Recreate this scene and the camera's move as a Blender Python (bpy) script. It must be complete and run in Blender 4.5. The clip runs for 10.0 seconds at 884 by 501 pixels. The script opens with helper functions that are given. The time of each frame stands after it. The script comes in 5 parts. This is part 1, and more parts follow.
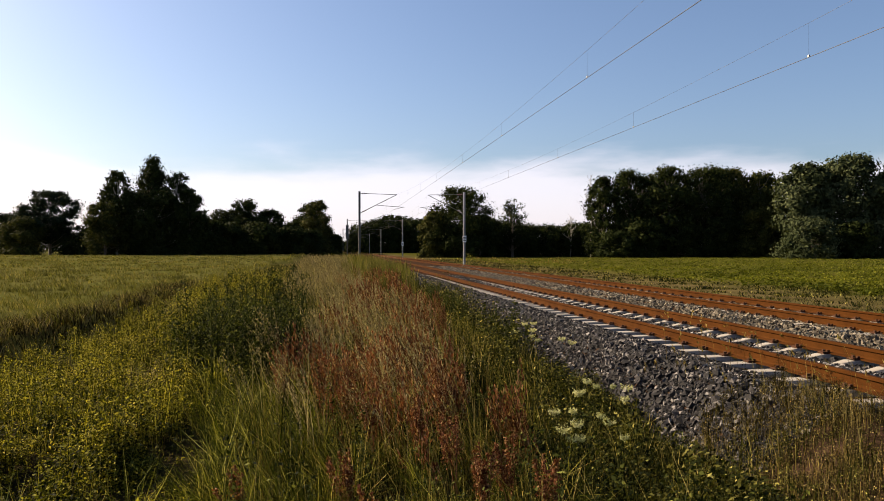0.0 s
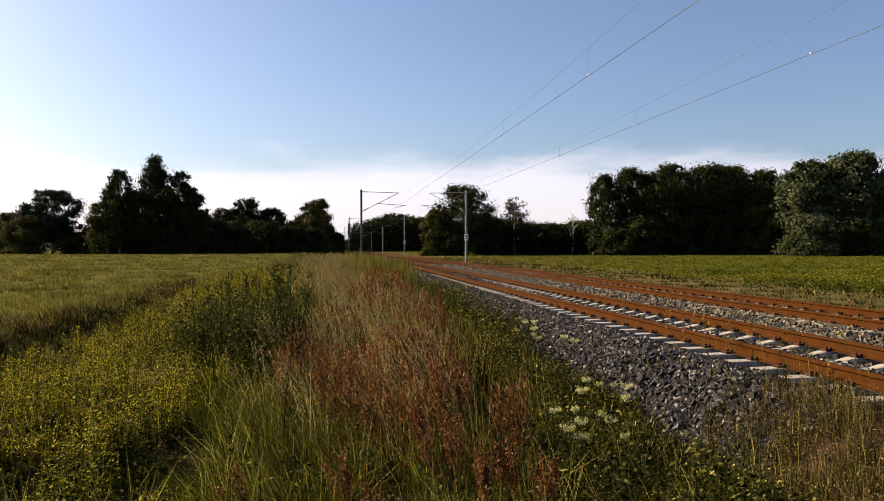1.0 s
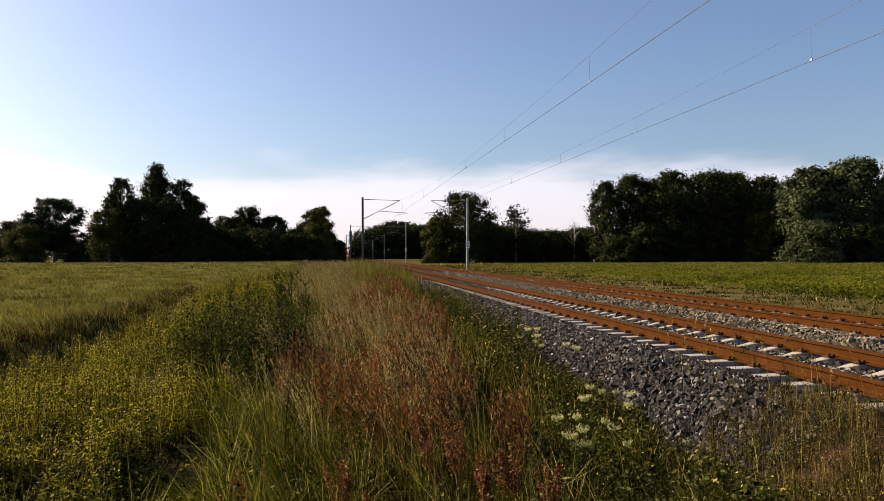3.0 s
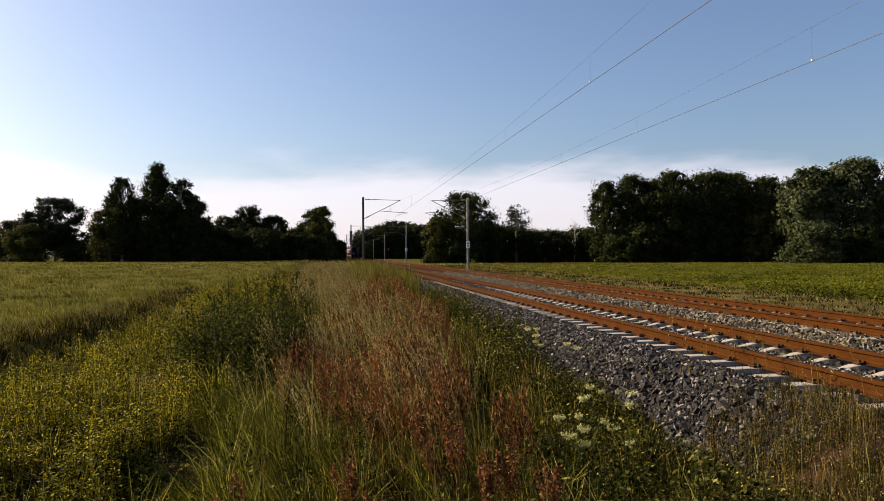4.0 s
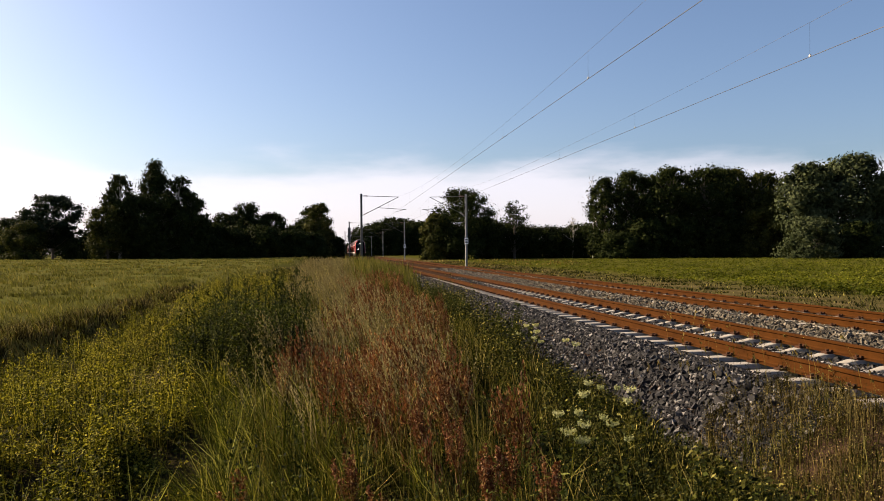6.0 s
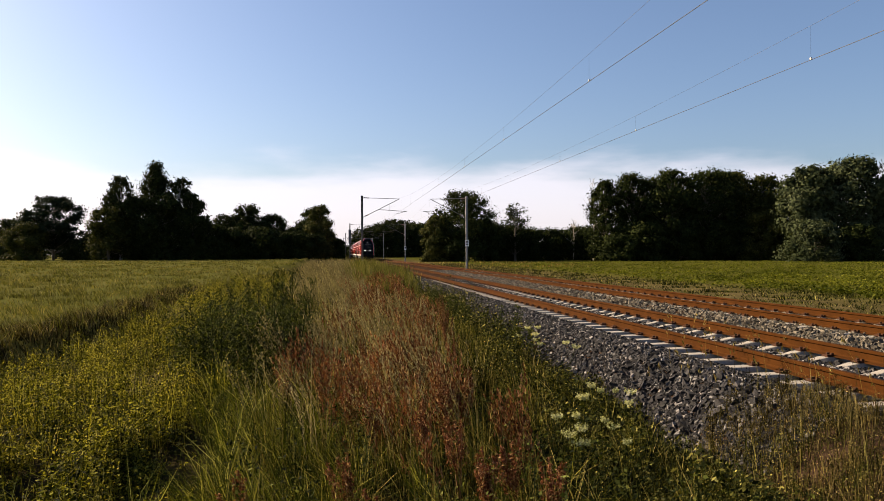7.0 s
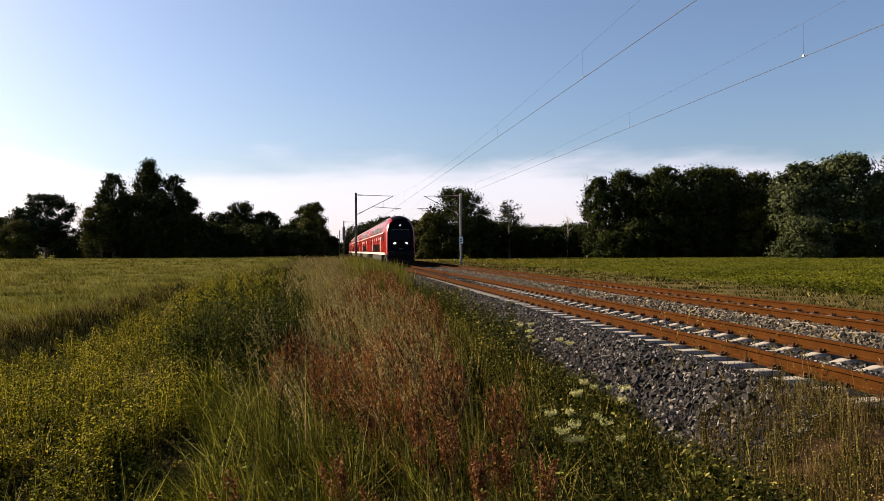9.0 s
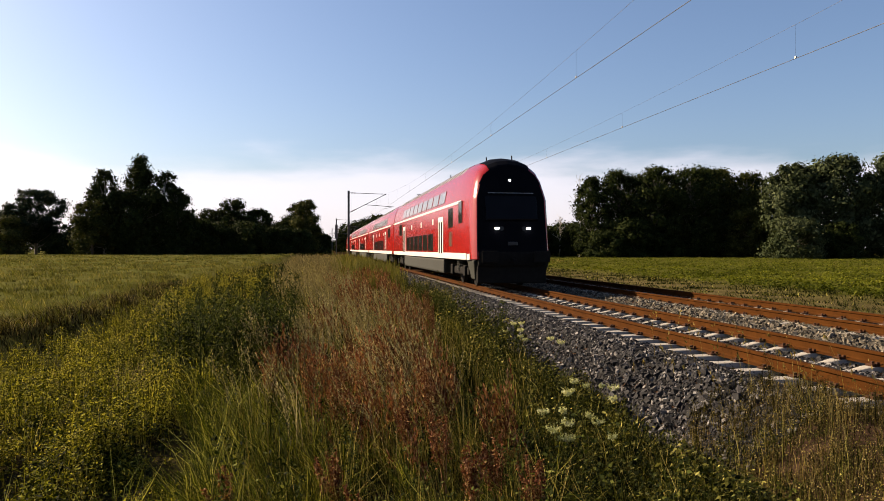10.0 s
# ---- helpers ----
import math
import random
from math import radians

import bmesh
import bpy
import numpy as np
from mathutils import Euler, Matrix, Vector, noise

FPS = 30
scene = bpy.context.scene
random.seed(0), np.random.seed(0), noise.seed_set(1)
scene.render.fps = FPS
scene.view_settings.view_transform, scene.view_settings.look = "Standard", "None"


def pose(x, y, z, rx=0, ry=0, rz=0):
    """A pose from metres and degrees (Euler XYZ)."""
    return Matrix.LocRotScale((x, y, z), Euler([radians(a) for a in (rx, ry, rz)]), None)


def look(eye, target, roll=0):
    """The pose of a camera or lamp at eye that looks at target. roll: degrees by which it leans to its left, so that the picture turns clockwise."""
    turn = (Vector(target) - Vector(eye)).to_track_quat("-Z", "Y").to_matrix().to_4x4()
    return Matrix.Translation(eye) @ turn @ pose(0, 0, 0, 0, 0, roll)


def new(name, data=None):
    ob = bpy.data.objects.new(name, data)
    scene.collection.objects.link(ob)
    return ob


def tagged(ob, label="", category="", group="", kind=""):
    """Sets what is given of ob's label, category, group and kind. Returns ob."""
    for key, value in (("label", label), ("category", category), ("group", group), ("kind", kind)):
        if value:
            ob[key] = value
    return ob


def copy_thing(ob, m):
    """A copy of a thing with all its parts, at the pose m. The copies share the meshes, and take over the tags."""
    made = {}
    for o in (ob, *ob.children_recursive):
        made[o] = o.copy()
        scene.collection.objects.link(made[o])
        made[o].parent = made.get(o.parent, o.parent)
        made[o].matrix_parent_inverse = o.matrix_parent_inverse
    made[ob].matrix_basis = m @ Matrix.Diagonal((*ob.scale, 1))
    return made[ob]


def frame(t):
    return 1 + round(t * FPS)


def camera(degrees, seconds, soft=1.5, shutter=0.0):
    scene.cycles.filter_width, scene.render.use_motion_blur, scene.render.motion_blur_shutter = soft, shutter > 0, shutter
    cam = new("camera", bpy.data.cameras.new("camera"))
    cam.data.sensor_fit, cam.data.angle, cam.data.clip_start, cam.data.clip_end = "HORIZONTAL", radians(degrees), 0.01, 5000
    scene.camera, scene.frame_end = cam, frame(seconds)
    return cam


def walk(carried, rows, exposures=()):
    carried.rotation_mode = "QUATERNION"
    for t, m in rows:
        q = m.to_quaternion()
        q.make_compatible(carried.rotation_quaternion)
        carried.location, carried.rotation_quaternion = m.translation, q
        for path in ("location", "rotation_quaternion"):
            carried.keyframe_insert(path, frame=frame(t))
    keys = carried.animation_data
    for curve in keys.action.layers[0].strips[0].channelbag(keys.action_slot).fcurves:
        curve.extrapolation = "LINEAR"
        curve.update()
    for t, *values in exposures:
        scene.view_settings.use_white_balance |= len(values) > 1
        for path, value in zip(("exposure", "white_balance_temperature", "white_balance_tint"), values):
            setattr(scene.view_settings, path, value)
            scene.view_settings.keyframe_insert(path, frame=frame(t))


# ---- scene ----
EYE = (0.0, 0.0, 1.306)
TURNS = [  # seconds, turn to the right of +y, tilt up, lean
    (0.0, 8.445, -0.102, -0.052), (0.5, 8.434, -0.315, -0.054), (1.0, 8.292, -0.245, -0.184),
    (1.5, 8.296, -0.083, -0.325), (2.0, 8.262, 0.064, -0.277), (2.5, 8.201, 0.338, -0.353),
    (4.0, 8.152, 0.336, -0.249), (4.5, 8.190, 0.272, -0.381), (5.0, 8.335, 0.225, -0.325),
    (5.5, 8.277, 0.016, -0.414), (7.0, 8.237, 0.222, -0.256), (7.5, 8.189, 0.245, -0.117),
    (8.0, 8.345, 0.022, -0.184), (8.5, 8.386, -0.148, -0.282), (9.0, 8.699, -0.006, -0.369),
    (9.5, 8.924, -0.119, -0.098), (10.0, 9.288, -0.128, -0.009)]


def gaze(turn, tilt, lean):
    a, b = radians(turn), radians(tilt)
    way = Vector((math.sin(a) * math.cos(b), math.cos(a) * math.cos(b), math.sin(b)))
    return look(EYE, Vector(EYE) + way * 10, lean)


cam = camera(62.52, 10.0, soft=0.85)
walk(cam, [(t, gaze(a, b, c)) for t, a, b, c in TURNS], exposures=[(0.0, 1.66, 6950, 16), (2.5, 1.65, 6950, 16), (4.0, 1.55, 6950, 16), (5.0, 1.60, 6950, 16), (7.0, 1.63, 6950, 16), (10.0, 1.63, 6950, 16)])

# ---- light ----
SUN_AZ, SUN_EL = -58.0, 28.0   # degrees clockwise from +y, and above the horizon
world = bpy.data.worlds.new("sky")
scene.world = world
world.use_nodes = True
wn, wl = world.node_tree.nodes, world.node_tree.links
wn.clear()
sky = wn.new("ShaderNodeTexSky")
sky.sky_type, sky.sun_disc = "NISHITA", False
sky.sun_elevation, sky.sun_rotation = radians(SUN_EL), radians(SUN_AZ)
sky.air_density, sky.dust_density, sky.ozone_density = 1.0, 1.7, 4.5
back = wn.new("ShaderNodeBackground")
back.inputs["Strength"].default_value = 0.05
wout = wn.new("ShaderNodeOutputWorld")
# thin pale cloud bank low over the horizon
wco = wn.new("ShaderNodeTexCoord")
wsep = wn.new("ShaderNodeSeparateXYZ")
wl.new(wco.outputs["Generated"], wsep.inputs[0])
wmap = wn.new("ShaderNodeMapping")
wmap.inputs["Scale"].default_value = (3.0, 3.0, 14.0)
wl.new(wco.outputs["Generated"], wmap.inputs[0])
wnoi = wn.new("ShaderNodeTexNoise")
wnoi.inputs["Scale"].default_value, wnoi.inputs["Detail"].default_value = 1.6, 6.0
wl.new(wmap.outputs[0], wnoi.inputs["Vector"])
wadd = wn.new("ShaderNodeMath")
wadd.operation = "MULTIPLY_ADD"
wadd.inputs[1].default_value = -0.11
wl.new(wnoi.outputs[0], wadd.inputs[0])
wl.new(wsep.outputs["Z"], wadd.inputs[2])
wramp = wn.new("ShaderNodeMapRange")
wramp.interpolation_type = "SMOOTHSTEP"
wramp.inputs["From Min"].default_value, wramp.inputs["From Max"].default_value = 0.078, 0.022
wramp.inputs["To Min"].default_value, wramp.inputs["To Max"].default_value = 0.0, 0.58
wl.new(wadd.outputs[0], wramp.inputs["Value"])
wmix = wn.new("ShaderNodeMix")
wmix.data_type = "RGBA"
wl.new(wramp.outputs[0], wmix.inputs["Factor"])
wl.new(sky.outputs[0], wmix.inputs["A"])
wmix.inputs["B"].default_value = (7.8, 7.6, 8.5, 1)
wl.new(wmix.outputs["Result"], back.inputs["Color"])
wl.new(back.outputs[0], wout.inputs["Surface"])

az, el = radians(SUN_AZ), radians(SUN_EL)
sun_way = Vector((math.sin(az) * math.cos(el), math.cos(az) * math.cos(el), math.sin(el)))
sun = new("sun", bpy.data.lights.new("sun", "SUN"))
sun.data.energy, sun.data.angle, sun.data.color = 5.0, radians(0.53), (1.0, 0.84, 0.60)
sun.matrix_world = look(sun_way * 100, (0, 0, 0))

# ---- materials ----


def material(name, rough=0.6, metal=0.0, spec=0.4):
    m = bpy.data.materials.new(name)
    m.use_nodes = True
    b = m.node_tree.nodes["Principled BSDF"]
    b.inputs["Roughness"].default_value, b.inputs["Metallic"].default_value = rough, metal
    b.inputs["Specular IOR Level"].default_value = spec
    return m, m.node_tree.nodes, m.node_tree.links, b


def noise_tex(nodes, links, scale, detail=5.0, coord="Object", stretch=(1, 1, 1)):
    co = nodes.new("ShaderNodeTexCoord")
    mp = nodes.new("ShaderNodeMapping")
    mp.inputs["Scale"].default_value = stretch
    n = nodes.new("ShaderNodeTexNoise")
    n.inputs["Scale"].default_value, n.inputs["Detail"].default_value = scale, detail
    links.new(co.outputs[coord], mp.inputs[0])
    links.new(mp.outputs[0], n.inputs["Vector"])
    return n.outputs["Fac"]


def ramp(nodes, links, fac, stops):
    r = nodes.new("ShaderNodeValToRGB")
    while len(r.color_ramp.elements) < len(stops):
        r.color_ramp.elements.new(0.5)
    for e, (p, c) in zip(r.color_ramp.elements, stops):
        e.position, e.color = p, (*c, 1)
    links.new(fac, r.inputs[0])
    return r.outputs[0]


def mix(nodes, links, fac, a, b, mode="MIX"):
    m = nodes.new("ShaderNodeMix")
    m.data_type, m.blend_type = "RGBA", mode
    for sock, v in ((m.inputs["Factor"], fac), (m.inputs["A"], a), (m.inputs["B"], b)):
        if isinstance(v, (int, float)):
            sock.default_value = v
        elif isinstance(v, tuple):
            sock.default_value = (*v, 1)
        else:
            links.new(v, sock)
    return m.outputs["Result"]


def bump(nodes, links, bsdf, height, strength=0.4, dist=0.02):
    b = nodes.new("ShaderNodeBump")
    b.inputs["Strength"].default_value, b.inputs["Distance"].default_value = strength, dist
    links.new(height, b.inputs["Height"])
    links.new(b.outputs[0], bsdf.inputs["Normal"])


def plain(name, a, b, scale=6.0, rough=0.6, metal=0.0, spec=0.4, fine=60.0, relief=0.2):
    """A surface whose colour wanders between a and b at two scales."""
    m, n, l, s = material(name, rough, metal, spec)
    big = noise_tex(n, l, scale)
    small = noise_tex(n, l, fine, 3.0)
    c = ramp(n, l, big, [(0.3, a), (0.7, b)])
    c = mix(n, l, 0.35, c, ramp(n, l, small, [(0.3, a), (0.7, b)]))
    l.new(c, s.inputs["Base Color"])
    if relief:
        bump(n, l, s, small, relief, 0.004)
    return m


def foliage(name, stops, through_leaf=0.35, patch=0.25, rough=0.75, spec=0.03):
    """Leaves: each piece its own tint, with broad patches, letting light through."""
    m, n, l, s = material(name, rough, 0, spec)
    g = n.new("ShaderNodeNewGeometry")
    c = ramp(n, l, g.outputs["Random Per Island"], stops)
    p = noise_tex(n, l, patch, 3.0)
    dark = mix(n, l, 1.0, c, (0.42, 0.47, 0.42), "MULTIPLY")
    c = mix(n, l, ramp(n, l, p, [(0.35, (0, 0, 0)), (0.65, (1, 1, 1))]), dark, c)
    l.new(c, s.inputs["Base Color"])
    t = n.new("ShaderNodeBsdfTranslucent")
    l.new(mix(n, l, 1.0, c, (1.0, 1.0, 0.55), "MULTIPLY"), t.inputs["Color"])
    ms = n.new("ShaderNodeMixShader")
    ms.inputs[0].default_value = through_leaf
    l.new(s.outputs[0], ms.inputs[1])
    l.new(t.outputs[0], ms.inputs[2])
    l.new(ms.outputs[0], n["Material Output"].inputs["Surface"])
    return m


def ground_material():
    m, n, l, s = material("ground", 1.0, 0, 0.0)
    geo = n.new("ShaderNodeNewGeometry")
    sep = n.new("ShaderNodeSeparateXYZ")
    l.new(geo.outputs["Position"], sep.inputs[0])
    right = n.new("ShaderNodeMapRange")
    right.inputs["From Min"].default_value, right.inputs["From Max"].default_value = 17.0, 23.0
    l.new(sep.outputs["X"], right.inputs["Value"])
    left = n.new("ShaderNodeMapRange")
    left.inputs["From Min"].default_value, left.inputs["From Max"].default_value = -4.0, -7.0
    l.new(sep.outputs["X"], left.inputs["Value"])
    big, mid, fine = noise_tex(n, l, 0.06), noise_tex(n, l, 0.9), noise_tex(n, l, 14.0)
    verge = n.new("ShaderNodeMapRange")
    verge.inputs["From Min"].default_value, verge.inputs["From Max"].default_value = 9.0, 12.5
    l.new(sep.outputs["X"], verge.inputs["Value"])
    soil = ramp(n, l, mid, [(0.3, (0.016, 0.013, 0.006)), (0.7, (0.036, 0.029, 0.013))])
    rough_verge = ramp(n, l, mid, [(0.3, (0.05, 0.042, 0.017)), (0.7, (0.095, 0.075, 0.033))])
    bank = mix(n, l, verge.outputs[0], soil, rough_verge)
    meadow = mix(n, l, ramp(n, l, big, [(0.35, (0, 0, 0)), (0.65, (1, 1, 1))]), (0.06, 0.064, 0.016), (0.08, 0.076, 0.024))
    beet = mix(n, l, ramp(n, l, big, [(0.35, (0, 0, 0)), (0.65, (1, 1, 1))]), (0.046, 0.049, 0.009), (0.058, 0.057, 0.011))
    c = mix(n, l, right.outputs[0], bank, beet)
    c = mix(n, l, left.outputs[0], c, meadow)
    c = mix(n, l, 0.5, c, mix(n, l, 1.0, c, ramp(n, l, fine, [(0.3, (0.4, 0.4, 0.4)), (0.7, (1.3, 1.3, 1.3))]), "MULTIPLY"))
    l.new(c, s.inputs["Base Color"])
    bump(n, l, s, fine, 0.8, 0.08)
    return m


def stone_material(name, stops):
    m, n, l, s = material(name, 0.85, 0, 0.25)
    g = n.new("ShaderNodeNewGeometry")
    oi = n.new("ShaderNodeObjectInfo")
    ad = n.new("ShaderNodeMath")
    ad.operation = "ADD"
    l.new(g.outputs["Random Per Island"], ad.inputs[0])
    l.new(oi.outputs["Random"], ad.inputs[1])
    fr = n.new("ShaderNodeMath")
    fr.operation = "FRACT"
    l.new(ad.outputs[0], fr.inputs[0])
    c = ramp(n, l, fr.outputs[0], stops)
    f = noise_tex(n, l, 40.0)
    c = mix(n, l, 0.5, c, mix(n, l, 1.0, c, ramp(n, l, f, [(0.3, (0.5, 0.5, 0.5)), (0.7, (1.4, 1.4, 1.4))]), "MULTIPLY"))
    l.new(c, s.inputs["Base Color"])
    bump(n, l, s, f, 0.4, 0.01)
    return m


def glow(name, colour, strength):
    m, n, l, s = material(name, 0.3)
    s.inputs["Emission Color"].default_value, s.inputs["Emission Strength"].default_value = (*colour, 1), strength
    s.inputs["Base Color"].default_value = (*colour, 1)
    return m


M_GROUND = ground_material()
# extreme stops put bright sunlit facets and black gaps into the stone tints
M_STONE = stone_material("ballast_stone", [(0.0, (0.004, 0.004, 0.0046)), (0.5, (0.0105, 0.0098, 0.0105)), (0.82, (0.028, 0.026, 0.027)), (1.0, (0.18, 0.168, 0.16))])
M_STONE_OLD = stone_material("weathered_ballast_stone", [(0.0, (0.02, 0.0165, 0.0115)), (0.5, (0.055, 0.046, 0.032)), (1.0, (0.155, 0.13, 0.095))])
M_BED = plain("ballast_bed", (0.020, 0.012, 0.008), (0.046, 0.028, 0.018), 9, 1.0, spec=0.0, fine=45, relief=0.8)
M_RAIL = plain("rusty_rail", (0.026, 0.0088, 0.0015), (0.048, 0.0165, 0.0028), 3, 0.95, 0.0, 0.04)
M_RUST_DARK = plain("rail_fastening", (0.028, 0.0125, 0.007), (0.058, 0.025, 0.013), 20, 0.9, 0.0, 0.1)
M_CONCRETE = plain("sleeper_concrete", (0.165, 0.151, 0.131), (0.25, 0.229, 0.2), 4, 0.85, fine=50, relief=0.3)
M_STEEL = plain("galvanised_mast", (0.176, 0.176, 0.176), (0.264, 0.264, 0.264), 3, 0.55, 0.4)
M_STEEL_DARK = plain("dark_mast", (0.056, 0.056, 0.0544), (0.096, 0.096, 0.092), 3, 0.6, 0.3)
M_WIRE = plain("copper_wire", (0.021, 0.0165, 0.015), (0.033, 0.0255, 0.021), 3, 0.5, 0.5)
M_INSUL = plain("brown_insulator", (0.10, 0.045, 0.03), (0.15, 0.07, 0.045), 20, 0.3)
M_WHITE_SIGN = plain("white_sign", (0.7, 0.7, 0.68), (0.8, 0.8, 0.78), 9, 0.5)
M_RED = plain("red_coach_paint", (0.175, 0.0058, 0.0045), (0.215, 0.008, 0.006), 0.7, 0.2, 0, 0.4, fine=9, relief=0.03)
M_PALE = plain("pale_grey_stripe", (0.392, 0.38, 0.357), (0.461, 0.449, 0.426), 1.2, 0.4, relief=0.05)
M_ROOF = plain("grey_roof", (0.17, 0.15, 0.15), (0.22, 0.195, 0.195), 1.0, 0.35, 0.2)
M_UNDER = plain("dusty_underframe", (0.0085, 0.009, 0.0065), (0.0155, 0.0165, 0.012), 2.5, 0.8, spec=0.2)
M_BLACK = plain("black_running_gear", (0.006, 0.0055, 0.0055), (0.012, 0.011, 0.01), 8, 0.85, 0, 0.05)
M_MASK = plain("black_front_mask", (0.0025, 0.0028, 0.004), (0.004, 0.0045, 0.0065), 2, 0.5, 0, 0.01, relief=0.0)
# pale base colour stands in for sky reflected in the upper-deck glass
M_GLASS_SKY_SHEEN = plain("upper_window_sky_sheen", (0.10, 0.095, 0.10), (0.17, 0.15, 0.155), 0.6, 0.12, 0, 1.0, relief=0.0)
M_GLASS = plain("tinted_window", (0.010, 0.011, 0.011), (0.018, 0.02, 0.019), 2, 0.08, 0, 0.5, relief=0.0)
M_SCREEN = plain("coated_windscreen", (0.003, 0.0035, 0.005), (0.005, 0.0055, 0.008), 2, 0.3, 0, 0.06, relief=0.0)
M_RUBBER = plain("rubber_gangway", (0.02, 0.02, 0.02), (0.035, 0.035, 0.035), 8, 0.8)
M_LAMP = glow("headlight", (1.0, 0.97, 0.9), 4.0)
M_BARK = plain("bark", (0.05, 0.04, 0.03), (0.10, 0.085, 0.065), 3, 0.9, relief=0.7)
M_BARK_PALE = plain("pale_bark", (0.22, 0.20, 0.17), (0.40, 0.37, 0.33), 2, 0.9, relief=0.5)
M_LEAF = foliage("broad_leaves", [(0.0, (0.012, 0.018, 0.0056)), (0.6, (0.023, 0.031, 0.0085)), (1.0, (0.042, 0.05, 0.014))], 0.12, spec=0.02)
# lighter copy of the broad leaves: low sun put into the leaf colour
M_LEAF_SUNLIT = foliage("sunlit_tone_leaves", [(0.0, (0.024, 0.03, 0.0078)), (0.6, (0.05, 0.053, 0.013)), (1.0, (0.085, 0.078, 0.022))], 0.15, spec=0.02)
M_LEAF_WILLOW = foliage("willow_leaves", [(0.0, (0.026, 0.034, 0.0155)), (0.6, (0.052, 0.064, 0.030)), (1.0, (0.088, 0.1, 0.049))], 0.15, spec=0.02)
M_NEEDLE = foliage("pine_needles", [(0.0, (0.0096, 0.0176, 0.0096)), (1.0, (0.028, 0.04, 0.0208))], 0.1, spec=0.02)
# ramp ends exaggerate blade tints: near-black for shaded gaps, bleached for sunlit tips
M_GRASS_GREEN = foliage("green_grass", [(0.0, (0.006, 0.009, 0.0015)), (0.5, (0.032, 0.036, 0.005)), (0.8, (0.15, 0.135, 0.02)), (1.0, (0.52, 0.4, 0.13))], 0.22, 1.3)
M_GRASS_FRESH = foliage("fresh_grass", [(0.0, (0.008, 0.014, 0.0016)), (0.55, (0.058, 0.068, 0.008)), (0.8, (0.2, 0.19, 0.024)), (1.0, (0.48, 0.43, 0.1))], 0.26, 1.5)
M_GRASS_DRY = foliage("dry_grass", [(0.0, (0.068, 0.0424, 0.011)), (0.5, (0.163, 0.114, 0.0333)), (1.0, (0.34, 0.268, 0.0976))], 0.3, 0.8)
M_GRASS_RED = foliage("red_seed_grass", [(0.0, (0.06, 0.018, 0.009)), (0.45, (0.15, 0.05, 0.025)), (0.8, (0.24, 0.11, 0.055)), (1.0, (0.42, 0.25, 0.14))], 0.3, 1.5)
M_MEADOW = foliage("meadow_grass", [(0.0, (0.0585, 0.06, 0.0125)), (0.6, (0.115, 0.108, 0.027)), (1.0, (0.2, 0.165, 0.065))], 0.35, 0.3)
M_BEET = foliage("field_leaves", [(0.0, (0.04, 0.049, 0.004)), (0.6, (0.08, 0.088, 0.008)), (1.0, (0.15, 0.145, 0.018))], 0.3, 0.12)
# weed ramps likewise carry sunlit leaves and deep shade in their tints
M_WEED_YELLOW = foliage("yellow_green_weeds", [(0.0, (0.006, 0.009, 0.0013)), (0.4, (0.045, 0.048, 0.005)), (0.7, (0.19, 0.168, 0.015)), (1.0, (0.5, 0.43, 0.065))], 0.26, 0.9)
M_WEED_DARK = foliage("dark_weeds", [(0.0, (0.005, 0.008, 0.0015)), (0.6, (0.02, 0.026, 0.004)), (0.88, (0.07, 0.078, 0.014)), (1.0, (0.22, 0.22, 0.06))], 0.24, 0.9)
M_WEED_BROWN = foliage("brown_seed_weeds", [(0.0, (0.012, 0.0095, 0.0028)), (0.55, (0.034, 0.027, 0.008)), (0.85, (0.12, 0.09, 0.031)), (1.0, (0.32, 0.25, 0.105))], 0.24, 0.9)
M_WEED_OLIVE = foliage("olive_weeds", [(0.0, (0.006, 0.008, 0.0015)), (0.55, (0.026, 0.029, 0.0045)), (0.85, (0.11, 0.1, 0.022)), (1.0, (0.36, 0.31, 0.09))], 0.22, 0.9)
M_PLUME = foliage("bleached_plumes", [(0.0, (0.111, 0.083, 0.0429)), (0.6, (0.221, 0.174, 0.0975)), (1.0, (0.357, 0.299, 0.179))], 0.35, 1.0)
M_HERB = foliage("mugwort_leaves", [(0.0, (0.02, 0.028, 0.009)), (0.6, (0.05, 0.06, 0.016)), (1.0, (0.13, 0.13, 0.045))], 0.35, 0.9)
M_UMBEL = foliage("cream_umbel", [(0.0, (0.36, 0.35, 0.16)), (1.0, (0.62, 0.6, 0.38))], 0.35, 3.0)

# ---- mesh helpers ----
rng = np.random.default_rng(7)


